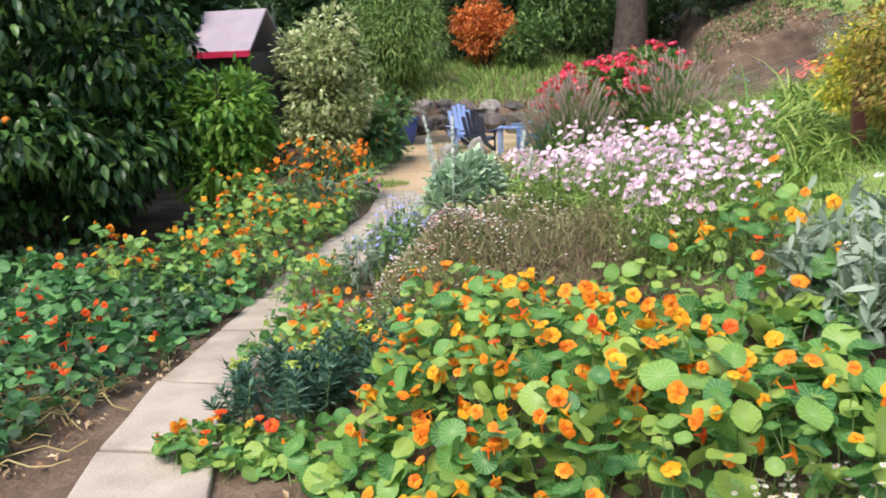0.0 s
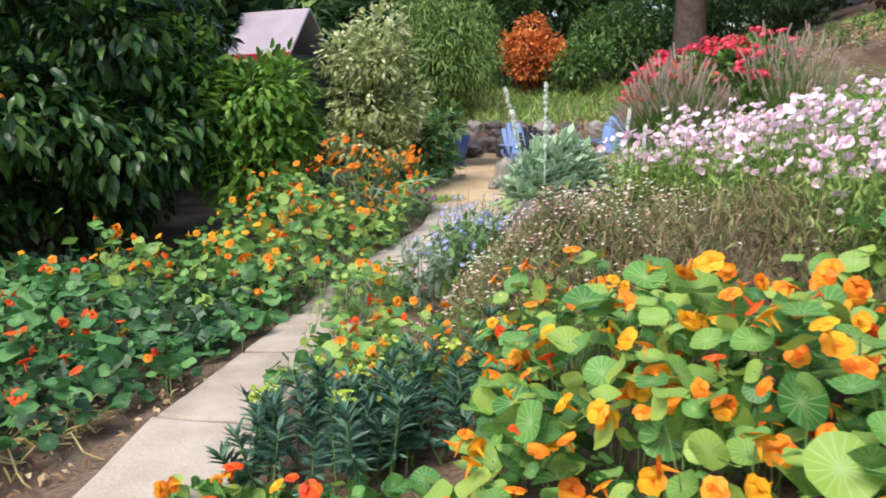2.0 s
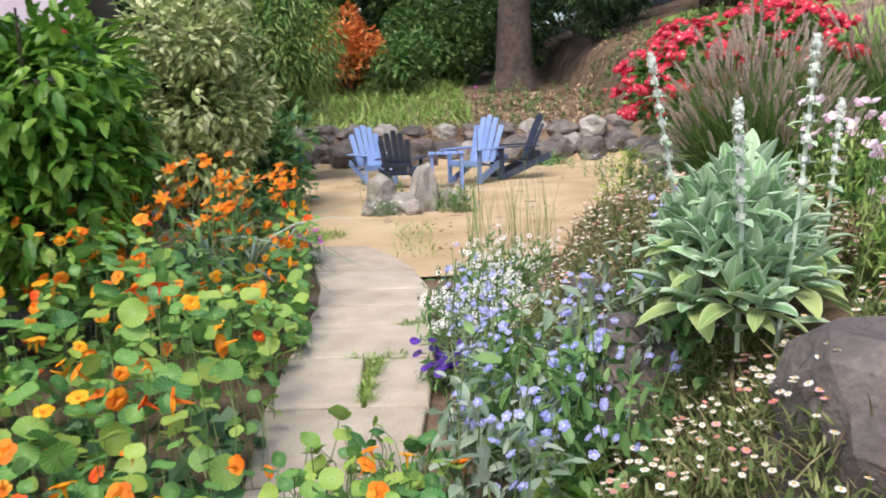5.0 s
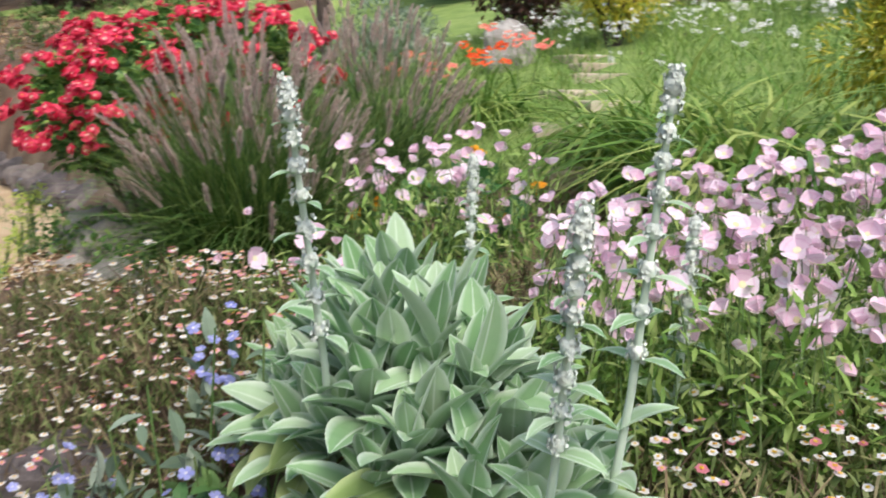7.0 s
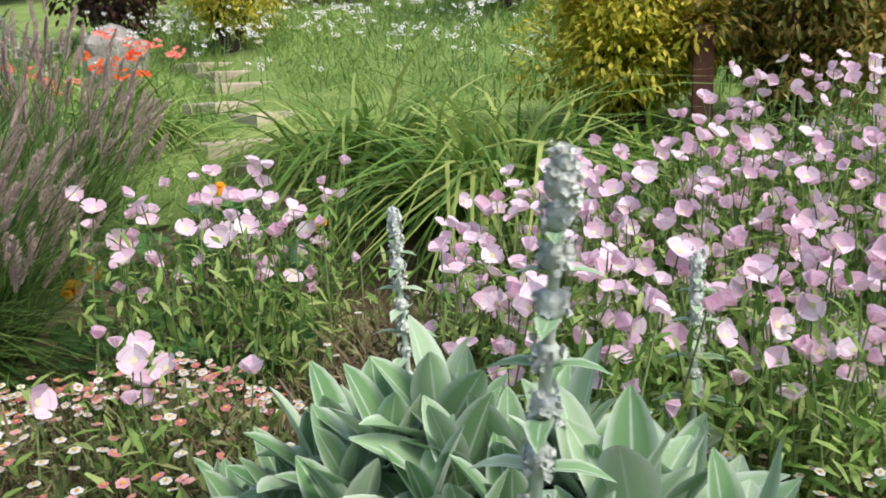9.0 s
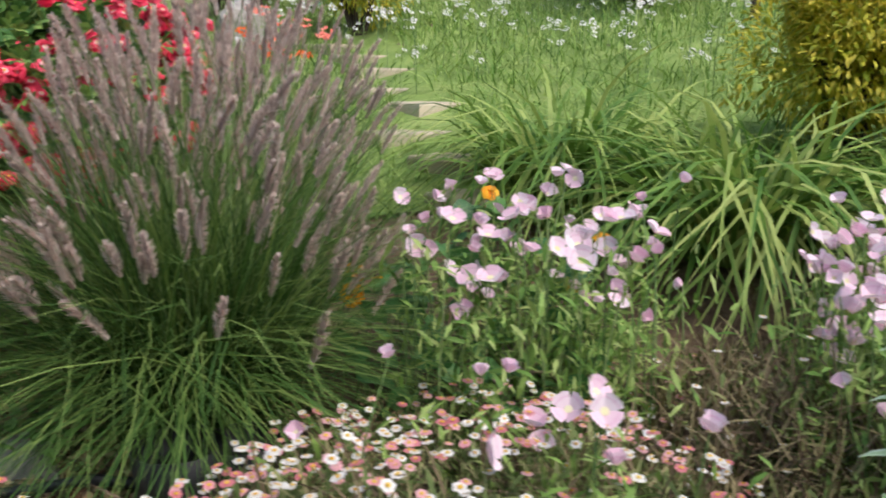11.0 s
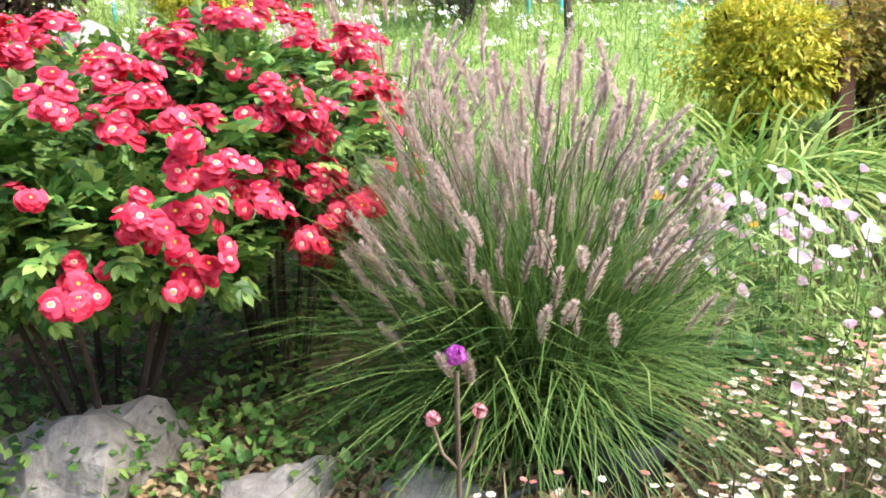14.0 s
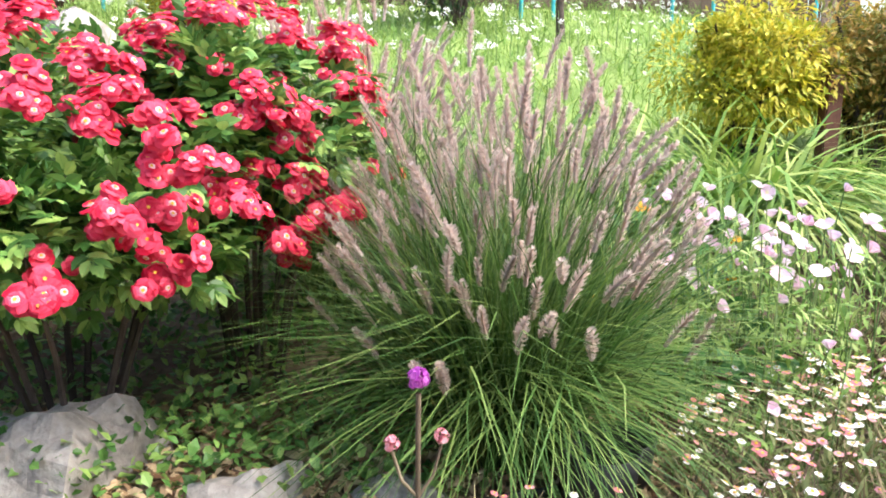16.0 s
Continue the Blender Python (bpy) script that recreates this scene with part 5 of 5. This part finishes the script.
# ---------------------------------------------------------------- primroses, daisies and small flowers
def build_primroses():
    pet = round_petal(0.0275, 0.033, -0.1)
    cups = []
    for lift in (0.45, 0.8, 1.1):
        t = joined(ring_of(pet, 4, lift, 0), moved(disc(0.007, 6, 0.1), Matrix.Translation((0, 0, 0.004)), 1))
        cups.append(mesh_of("primrose_flower", t, [M_PINK, M_PINKC], True))
    leaf = blade(0.05, 0.012, 2, 0.4, 0.1)
    groups = [(80, 1.25, 6.02, 0.36, 0.34, (0.3, 0.6), "pink evening primroses between fountain grass and daylilies"), (430, 1.25, 4.98, 0.58, 0.5, (0.28, 0.5), "dense drift of pale pink evening primroses"),
              (360, 1.75, 4.4, 0.6, 0.6, (0.28, 0.56), "drift of pale pink evening primroses on the slope"), (190, 1.85, 3.6, 0.42, 0.4, (0.28, 0.52), "pale pink evening primroses at the foot of the slope"), (12, 0.66, 5.95, 0.2, 0.35, (0.25, 0.42), "few pale pink primroses rising from the daisies")]
    for k, cx, cy, rx, ry, up, lab in groups:
        base = thing("evening_primrose", lab, "primrose", group="evening primrose drifts")
        xy = in_oval(k, cx, cy, rx, ry)
        p = on_ground(xy, 0)
        p[:, 2] += RNG.uniform(*up, k)
        st = Soup()
        for q in p:
            g = (q[0] + RNG.uniform(-0.08, 0.08), q[1] + RNG.uniform(-0.08, 0.08))
            st.add(limb([(*g, ground_z(*g)), (q[0] * 0.6 + g[0] * 0.4, q[1] * 0.6 + g[1] * 0.4, q[2] - 0.12), tuple(q)], 0.0022, 0.0015, 4), np.eye(4))
        m = k * 34
        u = RNG.integers(0, k, m)
        lp = p[u] + RNG.normal(0, 0.045, (m, 3))
        lp[:, 2] = height(lp[:, 0], lp[:, 1]) + (p[u, 2] - height(p[u, 0], p[u, 1])) * RNG.uniform(0.05, 0.9, m)
        st.add(leaf, along(lp, RNG.normal(0, 1, (m, 3)) + [0, 0, 0.6], RNG.uniform(0.6, 1.2, m)), 1)
        tagged(child("stems_and_leaves", st.mesh("stems_and_leaves", [M_STEM, M_MEADOW]), base), kind="stuff")
        ms = frames(p, np.tile([-0.35, -0.2, 0.8], (k, 1)), None, RNG.uniform(0.75, 1.15, k), 0.4)
        for i, mm in enumerate(ms):
            child("flower", cups[int(RNG.integers(0, 3))], base, m=Matrix(mm.tolist()))


def daisy_mound(label, cx, cy, rx, ry, tall, flowers, leaves, blush=0.3, size=1.0, mat=None, dry=0.0):
    base = thing("fleabane_daisy", label, "daisy", group="daisy mounds")
    k = leaves
    xy = in_oval(k, cx, cy, rx, ry)
    q = ((xy[:, 0] - cx) / rx) ** 2 + ((xy[:, 1] - cy) / ry) ** 2
    top = tall * np.sqrt(np.clip(1 - 0.85 * q, 0.05, 1)) * (0.85 + 0.15 * np.sin(xy[:, 0] * 11) * np.sin(xy[:, 1] * 9))
    p = on_ground(xy, 0)
    p[:, 2] += top * RNG.uniform(0.35, 1.0, k)
    s = Soup()
    nd = int(k * dry)
    w = RNG.normal(0, 0.7, (k, 3)) + [0, 0, 0.8]
    s.add(blade(0.045, 0.008, 2, 0.3), along(p[nd:], w[nd:], RNG.uniform(0.6, 1.3, k - nd)), 0)
    s.add(strap(0.09, 0.0035, 2, 0.3), along(p[:nd], w[:nd], RNG.uniform(0.6, 1.3, nd)), 1)
    child("foliage", s.mesh("foliage", [mat or M_ERIG, M_DRYMOUND]), base)
    f = Soup()
    xy = in_oval(flowers, cx, cy, rx * 1.02, ry * 1.02)
    q = ((xy[:, 0] - cx) / rx) ** 2 + ((xy[:, 1] - cy) / ry) ** 2
    top = tall * np.sqrt(np.clip(1 - 0.85 * q, 0.05, 1)) * (0.85 + 0.15 * np.sin(xy[:, 0] * 11) * np.sin(xy[:, 1] * 9))
    p = on_ground(xy, 0.03)
    p[:, 2] += top + RNG.uniform(-0.02, 0.05, flowers)
    rim = disc(0.0095 * size, 12, 0.1, 0, 0.1)
    eye = moved(disc(0.0037 * size, 6, -0.4), Matrix.Translation((0, 0, 0.003)), 1)
    m = frames(p, np.tile([-0.1, -0.05, 1.0], (flowers, 1)), None, RNG.uniform(0.75, 1.15, flowers), 0.16)
    kb = int(flowers * blush)
    f.add(joined(rim, eye), m[kb:])
    f.add(joined(moved(rim, Matrix.Identity(4), 2), eye), m[:kb])
    tagged(child("daisies", f.mesh("daisies", [M_WHITE, M_GOLD, M_BLUSH]), base), kind="stuff")
    return base


def build_daisies():
    daisy_mound("mound of white and pink fleabane daisies above the rocks", 0.58, 5.95, 0.5, 0.5, 0.3, 620, 6000, 0.5, dry=0.25)
    daisy_mound("white fleabane daisies spilling toward the path", 0.12, 6.15, 0.4, 0.55, 0.42, 330, 5200, 0.25, dry=0.35)
    daisy_mound("brownish fleabane with white flowers below the roses", 0.2, 6.8, 0.24, 0.5, 0.26, 200, 3000, 0.3, 0.9, dry=0.4)
    daisy_mound("white fleabane daisies hanging over a dark rock", 0.82, 4.5, 0.42, 0.5, 0.24, 330, 3800, 0.2, dry=0.15)
    daisy_mound("loose white daisies beside the silver leaves", 0.06, 4.5, 0.28, 0.4, 0.32, 210, 4200, 0.25, dry=0.15)
    daisy_mound("brownish fleabane mound with tiny white flowers", 0.42, 3.6, 0.55, 0.55, 0.42, 560, 6200, 0.35, 0.75, dry=0.5)
    daisy_mound("fleabane daisies climbing round the dark boulder", 0.44, 3.98, 0.34, 0.2, 0.3, 160, 2600, 0.25, dry=0.3)
    daisy_mound("fleabane daisies trailing below the silver leaves", 0.1, 4.85, 0.22, 0.36, 0.26, 70, 3000, 0.25, dry=0.2)
    daisy_mound("dry twiggy remains among the primroses", 1.15, 5.5, 0.34, 0.3, 0.34, 12, 3400, 0.3, 0.8, M_ERIG, 0.75)
    daisy_mound("dry brown lavender-like mound", 1.15, 3.6, 0.55, 0.5, 0.42, 40, 5600, 0.2, 0.7, M_ERIG, 0.72)
    daisy_mound("daisies thinning out under the primroses", 1.05, 5.55, 0.5, 0.5, 0.14, 150, 2200, 0.3)
    daisy_mound("low white daisies at the near edge of the bed", 1.85, 1.1, 0.5, 0.3, 0.22, 300, 2400, 0.05)


def flower_bed(name, label, xy, up, stem_leaf, leaf_mat, leaf_count, flower, mats, count, category, tip=0.3, leaf_up=(0.1, 0.9)):
    base = thing(name, label, category)
    k = len(xy)
    p = on_ground(xy, 0)
    h = RNG.uniform(*up, k)
    s = Soup()
    for i in range(k):
        s.add(limb([tuple(p[i]), (p[i][0] + RNG.uniform(-0.02, 0.02), p[i][1], p[i][2] + h[i] * 0.6), tuple(p[i] + [RNG.uniform(-0.04, 0.04), RNG.uniform(-0.04, 0.04), h[i]])], 0.003, 0.002, 4), np.eye(4), 1)
    u = RNG.integers(0, k, leaf_count)
    lp = p[u] + np.column_stack([RNG.normal(0, 0.035, (leaf_count, 2)), h[u] * RNG.uniform(*leaf_up, leaf_count)])
    s.add(stem_leaf, along(lp, RNG.normal(0, 1, (leaf_count, 3)) + [0, 0, 0.5], RNG.uniform(0.6, 1.25, leaf_count)), 0)
    child("foliage", s.mesh("foliage", [leaf_mat, M_STEM]), base)
    f = Soup()
    u = RNG.integers(0, k, count)
    fp = p[u] + np.column_stack([RNG.normal(0, 0.035, (count, 2)), h[u] * RNG.uniform(0.78, 1.05, count)])
    f.add(flower, frames(fp, np.tile([-0.35, -0.35, 0.8], (count, 1)), None, RNG.uniform(0.75, 1.2, count), tip))
    tagged(child("flowers", f.mesh("flowers", mats), base), kind="stuff")
    return base


def build_small_flowers():
    star = joined(ring_of(round_petal(0.013, 0.012, 0.1), 5, 0.2, 0), moved(disc(0.003, 5, 0.1), Matrix.Translation((0, 0, 0.002)), 1))
    broad = blade(0.075, 0.03, 3, 0.4, 0.25)
    slim = blade(0.06, 0.014, 2, 0.3, 0.2)
    flower_bed("borage", "lilac-blue starry flowers on leafy stems by the path", in_oval(46, -0.12, 5.25, 0.34, 0.55), (0.3, 0.55), broad, M_SAGE, 1000, star, [M_BLUE, M_WHITE], 100, "borage")
    flower_bed("borage", "lilac-blue flowers below the silver leaves", in_oval(22, 0.02, 5.6, 0.25, 0.35), (0.35, 0.6), broad, M_GREYLEAF, 420, star, [M_BLUE, M_WHITE], 45, "borage")
    flower_bed("borage", "pale blue flower stems near the path bend", in_oval(26, -0.4, 5.9, 0.16, 0.5), (0.3, 0.55), slim, M_GREYLEAF, 360, star, [M_BLUE, M_WHITE], 65, "borage")
    flower_bed("borage", "lilac-blue flowers leaning over the flagstones", in_oval(26, -0.42, 4.95, 0.16, 0.4), (0.25, 0.48), broad, M_GREYLEAF, 420, star, [M_BLUE, M_WHITE], 55, "borage")
    flower_bed("large_leaf_plant", "upright light green lance leaves beside the borage", in_oval(5, -0.2, 4.75, 0.1, 0.1), (0.3, 0.4), blade(0.28, 0.08, 5, 0.25, 0.3), M_LILY, 16, star, [M_BLUE, M_WHITE], 8, "perennial", leaf_up=(0.1, 0.5))
    tiny = joined(*[moved(disc(0.006, 5, 0.2), Matrix.Translation((0.012 * math.cos(i * 2.4), 0.012 * math.sin(i * 2.4), 0.003 * (i % 3)))) for i in range(6)])
    flower_bed("sweet_alyssum", "foamy white sweet alyssum edging the flagstones", in_oval(120, -0.38, 6.75, 0.26, 0.62), (0.12, 0.3), slim, M_SAGE, 1900, tiny, [M_WHITE], 380, "alyssum")
    flower_bed("sweet_alyssum", "white and grey flowers between path and daisies", in_oval(80, -0.15, 7.5, 0.3, 0.5), (0.12, 0.35), slim, M_SAGE, 1300, tiny, [M_WHITE], 160, "alyssum")
    flower_bed("pale_yellow_flowers", "pale yellow-green flower heads by the daisies", in_oval(20, 0.75, 8.6, 0.16, 0.3), (0.3, 0.5), slim, M_SAGE, 260, tiny, [M_LIME], 170, "flower")
    pansy = joined(ring_of(round_petal(0.02, 0.024, 0.1), 5, 0.2, 0), moved(disc(0.004, 5, 0.1), Matrix.Translation((0, 0, 0.003)), 1))
    flower_bed("petunia", "deep violet petunias at the path edge", in_oval(12, -0.52, 5.95, 0.1, 0.14), (0.1, 0.2), slim, M_SAGE, 160, pansy, [M_VIOLET, M_VIOLET], 40, "petunia")
    flower_bed("magenta_flowers", "magenta flower heads beside the path", in_oval(14, -1.6, 8.6, 0.22, 0.2), (0.15, 0.32), slim, M_SAGE, 200, pansy, [M_MAGENTA, M_GOLD], 50, "flower")
    flower_bed("alstroemeria", "orange lily-like flowers on tall stems", in_oval(20, -1.75, 6.6, 0.3, 0.35), (0.65, 0.95), blade(0.1, 0.025, 3, 0.4, 0.2), M_SAGE, 420, joined(ring_of(blade(0.045, 0.02, 3, 0.4, 0.2), 6, 0.7, 0)), [M_ORANGE], 70, "lily")
    flower_bed("alstroemeria", "orange lily-like flowers near the court", in_oval(20, -1.9, 8.7, 0.35, 0.3), (0.5, 0.72), blade(0.1, 0.025, 3, 0.4, 0.2), M_SAGE, 420, joined(ring_of(blade(0.045, 0.02, 3, 0.4, 0.2), 6, 0.7, 0)), [M_ORANGE], 70, "lily")
    flower_bed("hillside_flowers", "white flowering weeds on the grassy hill", in_area(300, 4.0, 8.5, 4.5, 9.5), (0.25, 0.5), slim, M_MEADOW, 2600, moved(tiny, Matrix.Scale(1.1, 4)), [M_WHITE], 1400, "wildflower")
    flower_bed("silver_shrub", "grey silver leaved perennial at the bed's edge", in_oval(60, 2.4, 2.5, 0.32, 0.45), (0.25, 0.5), blade(0.1, 0.03, 3, 0.4, 0.2), M_GREYLEAF, 1300, tiny, [M_WHITE], 10, "perennial")
    flower_bed("low_perennial", "small grey-green perennials at the stone group", in_oval(26, -0.36, 11.05, 0.2, 0.16), (0.15, 0.36), slim, M_SAGE, 420, tiny, [M_WHITE], 8, "perennial")
    flower_bed("low_perennial", "low grey-green cushion between pale stones", in_oval(26, -1.1, 11.0, 0.16, 0.12), (0.08, 0.2), slim, M_GREYLEAF, 380, tiny, [M_WHITE], 20, "perennial")
    flower_bed("low_perennial", "leafy perennials behind the stone group", in_oval(26, -1.15, 11.9, 0.25, 0.2), (0.2, 0.4), slim, M_SAGE, 420, star, [M_BLUE, M_WHITE], 8, "perennial")
    flower_bed("wall_plants", "mixed green perennials growing from the court wall", in_area(90, 1.4, 3.4, 9.6, 15.5), (0.15, 0.45), slim, M_SAGE, 1800, star, [M_BLUE, M_WHITE], 60, "perennial")
    flower_bed("bank_plants", "low green and dry plants scattered on the mulched bank", in_area(170, 0.5, 8, 17.6, 24.5), (0.15, 0.5), blade(0.12, 0.03, 2, 0.3, 0.2), M_WOODLEAF, 3400, star, [M_BLUE, M_WHITE], 10, "perennial")
    s = Soup()
    xy = in_area(5000, -1, 9, 17.4, 25)
    s.add(blade(0.09, 0.035, 2, 0.8, 0.4), frames(on_ground(xy, 0.03), None, None, RNG.uniform(0.6, 1.6, len(xy)), 0.5))
    tagged(new("bark_chips", s.mesh("bark_chips", [M_LITTER])), "coarse brown bark chips on the bank", "mulch", kind="stuff")
    # Euphorbia with blue-green whorls and lime heads.
    for x, y, k, lab in ((-0.12, 2.55, 60, "blue-green euphorbia with lime flower heads by the path"), (0.2, 2.85, 22, "blue-green euphorbia behind the nasturtiums")):
        base = thing("euphorbia", lab, "euphorbia", group="euphorbias by the path")
        s = Soup()
        xy = in_oval(k, x, y, 0.26, 0.3)
        for q in on_ground(xy, 0):
            h = RNG.uniform(0.16, 0.34)
            lean = RNG.normal(0, 0.05, 2)
            tip = q + [lean[0], lean[1], h]
            s.add(limb([tuple(q), tuple(tip)], 0.004, 0.003, 5), np.eye(4), 1)
            n = 56
            v = RNG.uniform(0.35, 1, n)
            a = RNG.uniform(0, 6.2832, n)
            s.add(blade(0.07, 0.0135, 3, 0.25, 0.2), along(q + (tip - q) * v[:, None], np.column_stack([np.cos(a), np.sin(a), 0.1 + 1.1 * v**3]), RNG.uniform(0.7, 1.1, n)), 0)
            if RNG.uniform() < 0.17:
                b = in_oval(14, tip[0], tip[1], 0.04, 0.04)
                hd = Soup().add(disc(0.011, 6, 0.3), frames(np.column_stack([b, tip[2] + 0.05 + RNG.uniform(-0.015, 0.015, 14)]), None, None, 1.0, 0.3))
                child("flower_head", hd.mesh("flower_head", [M_LIME]), base, "lime green flower head")
        child("foliage", s.mesh("foliage", [M_EUPH, M_STEM]), base)


def build_hill_things():
    leaf = blade(0.045, 0.016, 2, 0.3, 0.2)
    shrub("golden_shrub", "golden yellow-green dome-shaped shrub on the hill", "shrub", 3.22, 5.16, ground_z(3.22, 5.16), 0.46, 0.85, leaf, M_YSHRUB, 30, 420, 0.2, 9, "shrubs on the hill")
    shrub("bronze_shrub", "bronze-green shrub with orange tips on the hill", "shrub", 3.15, 4.5, ground_z(3.15, 4.5), 0.52, 0.92, leaf, M_OSHRUB, 32, 420, 0.22, 9, "shrubs on the hill")
    shrub("golden_shrub", "golden yellow-green shrub further up the hill", "shrub", 5.6, 8.4, ground_z(5.6, 8.4), 0.6, 1.0, leaf, M_YSHRUB, 26, 380, 0.25, 9, "shrubs on the hill")
    shrub("purple_leaf_shrub", "purple-brown shrub on the hill behind the roses", "shrub", 6.2, 10.0, ground_z(6.2, 10.0), 0.9, 1.6, blade(0.07, 0.04, 2, 0.3, 0.2), M_REDLEAF, 24, 260, 0.34)
    shrub("grey_shrub", "grey-green shrub behind the roses", "shrub", 4.3, 9.9, ground_z(4.3, 9.9), 0.7, 0.8, leaf, M_GREYLEAF, 18, 260, 0.28)
    shrub("dark_conifer_shrub", "dark evergreen shrub on the hill", "shrub", 6.6, 6.3, ground_z(6.6, 6.3), 0.8, 1.4, leaf, M_DARKLEAF, 24, 320, 0.32)
    bm = bmesh.new()
    box(bm, (0.08, 0.08, 0.56), pose(0, 0, 0.28))
    post = part("wooden_post", bevelled(bm), M_POST)
    post.location = (2.92, 4.86, ground_z(2.92, 4.86) - 0.02)
    tagged(post, "short red-brown timber post beside the shrubs", "post")
    for x, y, h in ((7.0, 5.62, 1.1), (7.05, 5.3, 1.0), (7.0, 4.15, 1.1), (7.1, 3.7, 1.1), (7.0, 2.7, 1.1), (6.9, 9.4, 1.1)):
        bm = bmesh.new()
        bmesh.ops.create_cone(bm, cap_ends=True, segments=10, radius1=0.02, radius2=0.018, depth=h, matrix=pose(0, 0, h / 2))
        st = part("garden_stake", bm, M_TEAL)
        st.location = (x, y, ground_z(x, y) - 0.03)
        tagged(st, "thin teal painted metal plant stake", "stake", "stakes on the hill")
    t = limb([(0, 0, -0.05), (0.01, 0.02, 0.3), (-0.02, 0.0, 0.75)], 0.045, 0.02, 8)
    stump = new("vine_stump", mesh_of("vine_stump", t, [M_BARK], True))
    stump.location = (6.05, 5.45, ground_z(6.05, 5.45))
    tagged(stump, "dark gnarled vine stem on the hill", "vine")
    # Boarded fence along the hilltop.
    fence = thing("fence", "weathered brown board fence along the hill", "fence", kind="structure")
    bm = bmesh.new()
    box(bm, (0.022, 0.138, 1.0), pose(0, 0, 0.5))
    bevelled(bm, 0.004)
    me = bpy.data.meshes.new("board")
    bm.to_mesh(me), bm.free()
    me.materials.append(M_FENCE)
    for i in range(60):
        y = 0.5 + i * 0.145
        x = 7.6 + 0.06 * math.sin(i)* 0.1
        child("board", me, fence, m=pose(x, y, ground_z(x, y) - 0.05, RNG.uniform(-0.6, 0.6)))
    # A single purple flower that leans over the path, with two buds.
    b = thing("verbena", "single stiff stem with purple flower head and two buds", "flower", (-0.34, 7.07, 0.0))
    s = Soup()
    s.add(limb([(0.01, 0.0, 0), (0.0, 0.0, 0.7), (0, 0, 1.2)], 0.0026, 0.002, 8), np.eye(4))
    for dx, dz in ((-0.022, 1.13), (0.024, 1.13)):
        s.add(limb([(0, 0, 1.12), (dx * -0.1, dx * 0.5, 1.135), (dx * -0.2, dx * 0.8, dz + 0.03)], 0.0014, 0.0012, 6), np.eye(4))
    child("stem", s.mesh("stem", [M_TWIG], True), b)
    h = Soup()
    p, d = in_blob(60, (0, 0, 1.212), (0.0075, 0.0075, 0.007), 0.8, 0.1)
    h.add(disc(0.0028, 5, 0.3), frames(p, d, None, 1.0, 0.2))
    child("flower_head", h.mesh("flower_head", [M_MAGENTA]), b, "purple flower head")
    for dx in (-0.022, 0.024):
        h = Soup()
        p, d = in_blob(26, (dx * -0.2, dx * 0.8, 1.165), (0.005, 0.005, 0.005), 0.8, 0.1)
        h.add(disc(0.0025, 5, 0.3), frames(p, d, None, 1.0, 0.2))
        child("bud", h.mesh("bud", [M_BLUSH]), b, "pinkish flower bud")
    # Black nursery pots and an irrigation pipe at the foot of the grass.
    for x, y, r, hh in ((0.72, 6.6, 0.09, 0.15), (0.82, 6.52, 0.08, 0.13)):
        bm = bmesh.new()
        bmesh.ops.create_cone(bm, cap_ends=False, segments=20, radius1=r * 0.8, radius2=r, depth=hh, matrix=pose(0, 0, hh / 2))
        pot = part("nursery_pot", bm, M_BLACK, smooth_faces=True)
        md = pot.modifiers.new("wall", "SOLIDIFY")
        md.thickness = 0.004
        pot.location = (x, y, ground_z(x, y))
        tagged(pot, "black plastic nursery pot half hidden by grass", "pot", "nursery pots")
    s = Soup().add(limb([(0.6, 7.02, ground_z(0.6, 7.02) + 0.02), (0.66, 6.9, ground_z(0.66, 6.9) + 0.03), (0.7, 6.8, ground_z(0.7, 6.8) + 0.05), (0.76, 6.68, ground_z(0.76, 6.68) + 0.03)], 0.012, 0.012, 8), np.eye(4))
    tagged(new("irrigation_pipe", s.mesh("irrigation_pipe", [M_BLACK], True)), "black plastic irrigation pipe on the soil", "pipe")


build_ground()
build_court()
build_turf()
build_rocks()
build_court_furniture()
build_orange_tree()
build_background()
build_grasses()
build_roses()
build_lambs_ears()
build_primroses()
build_daisies()
build_nasturtiums()
build_small_flowers()
build_hill_things()
build_litter()
build_path()
build_steps()
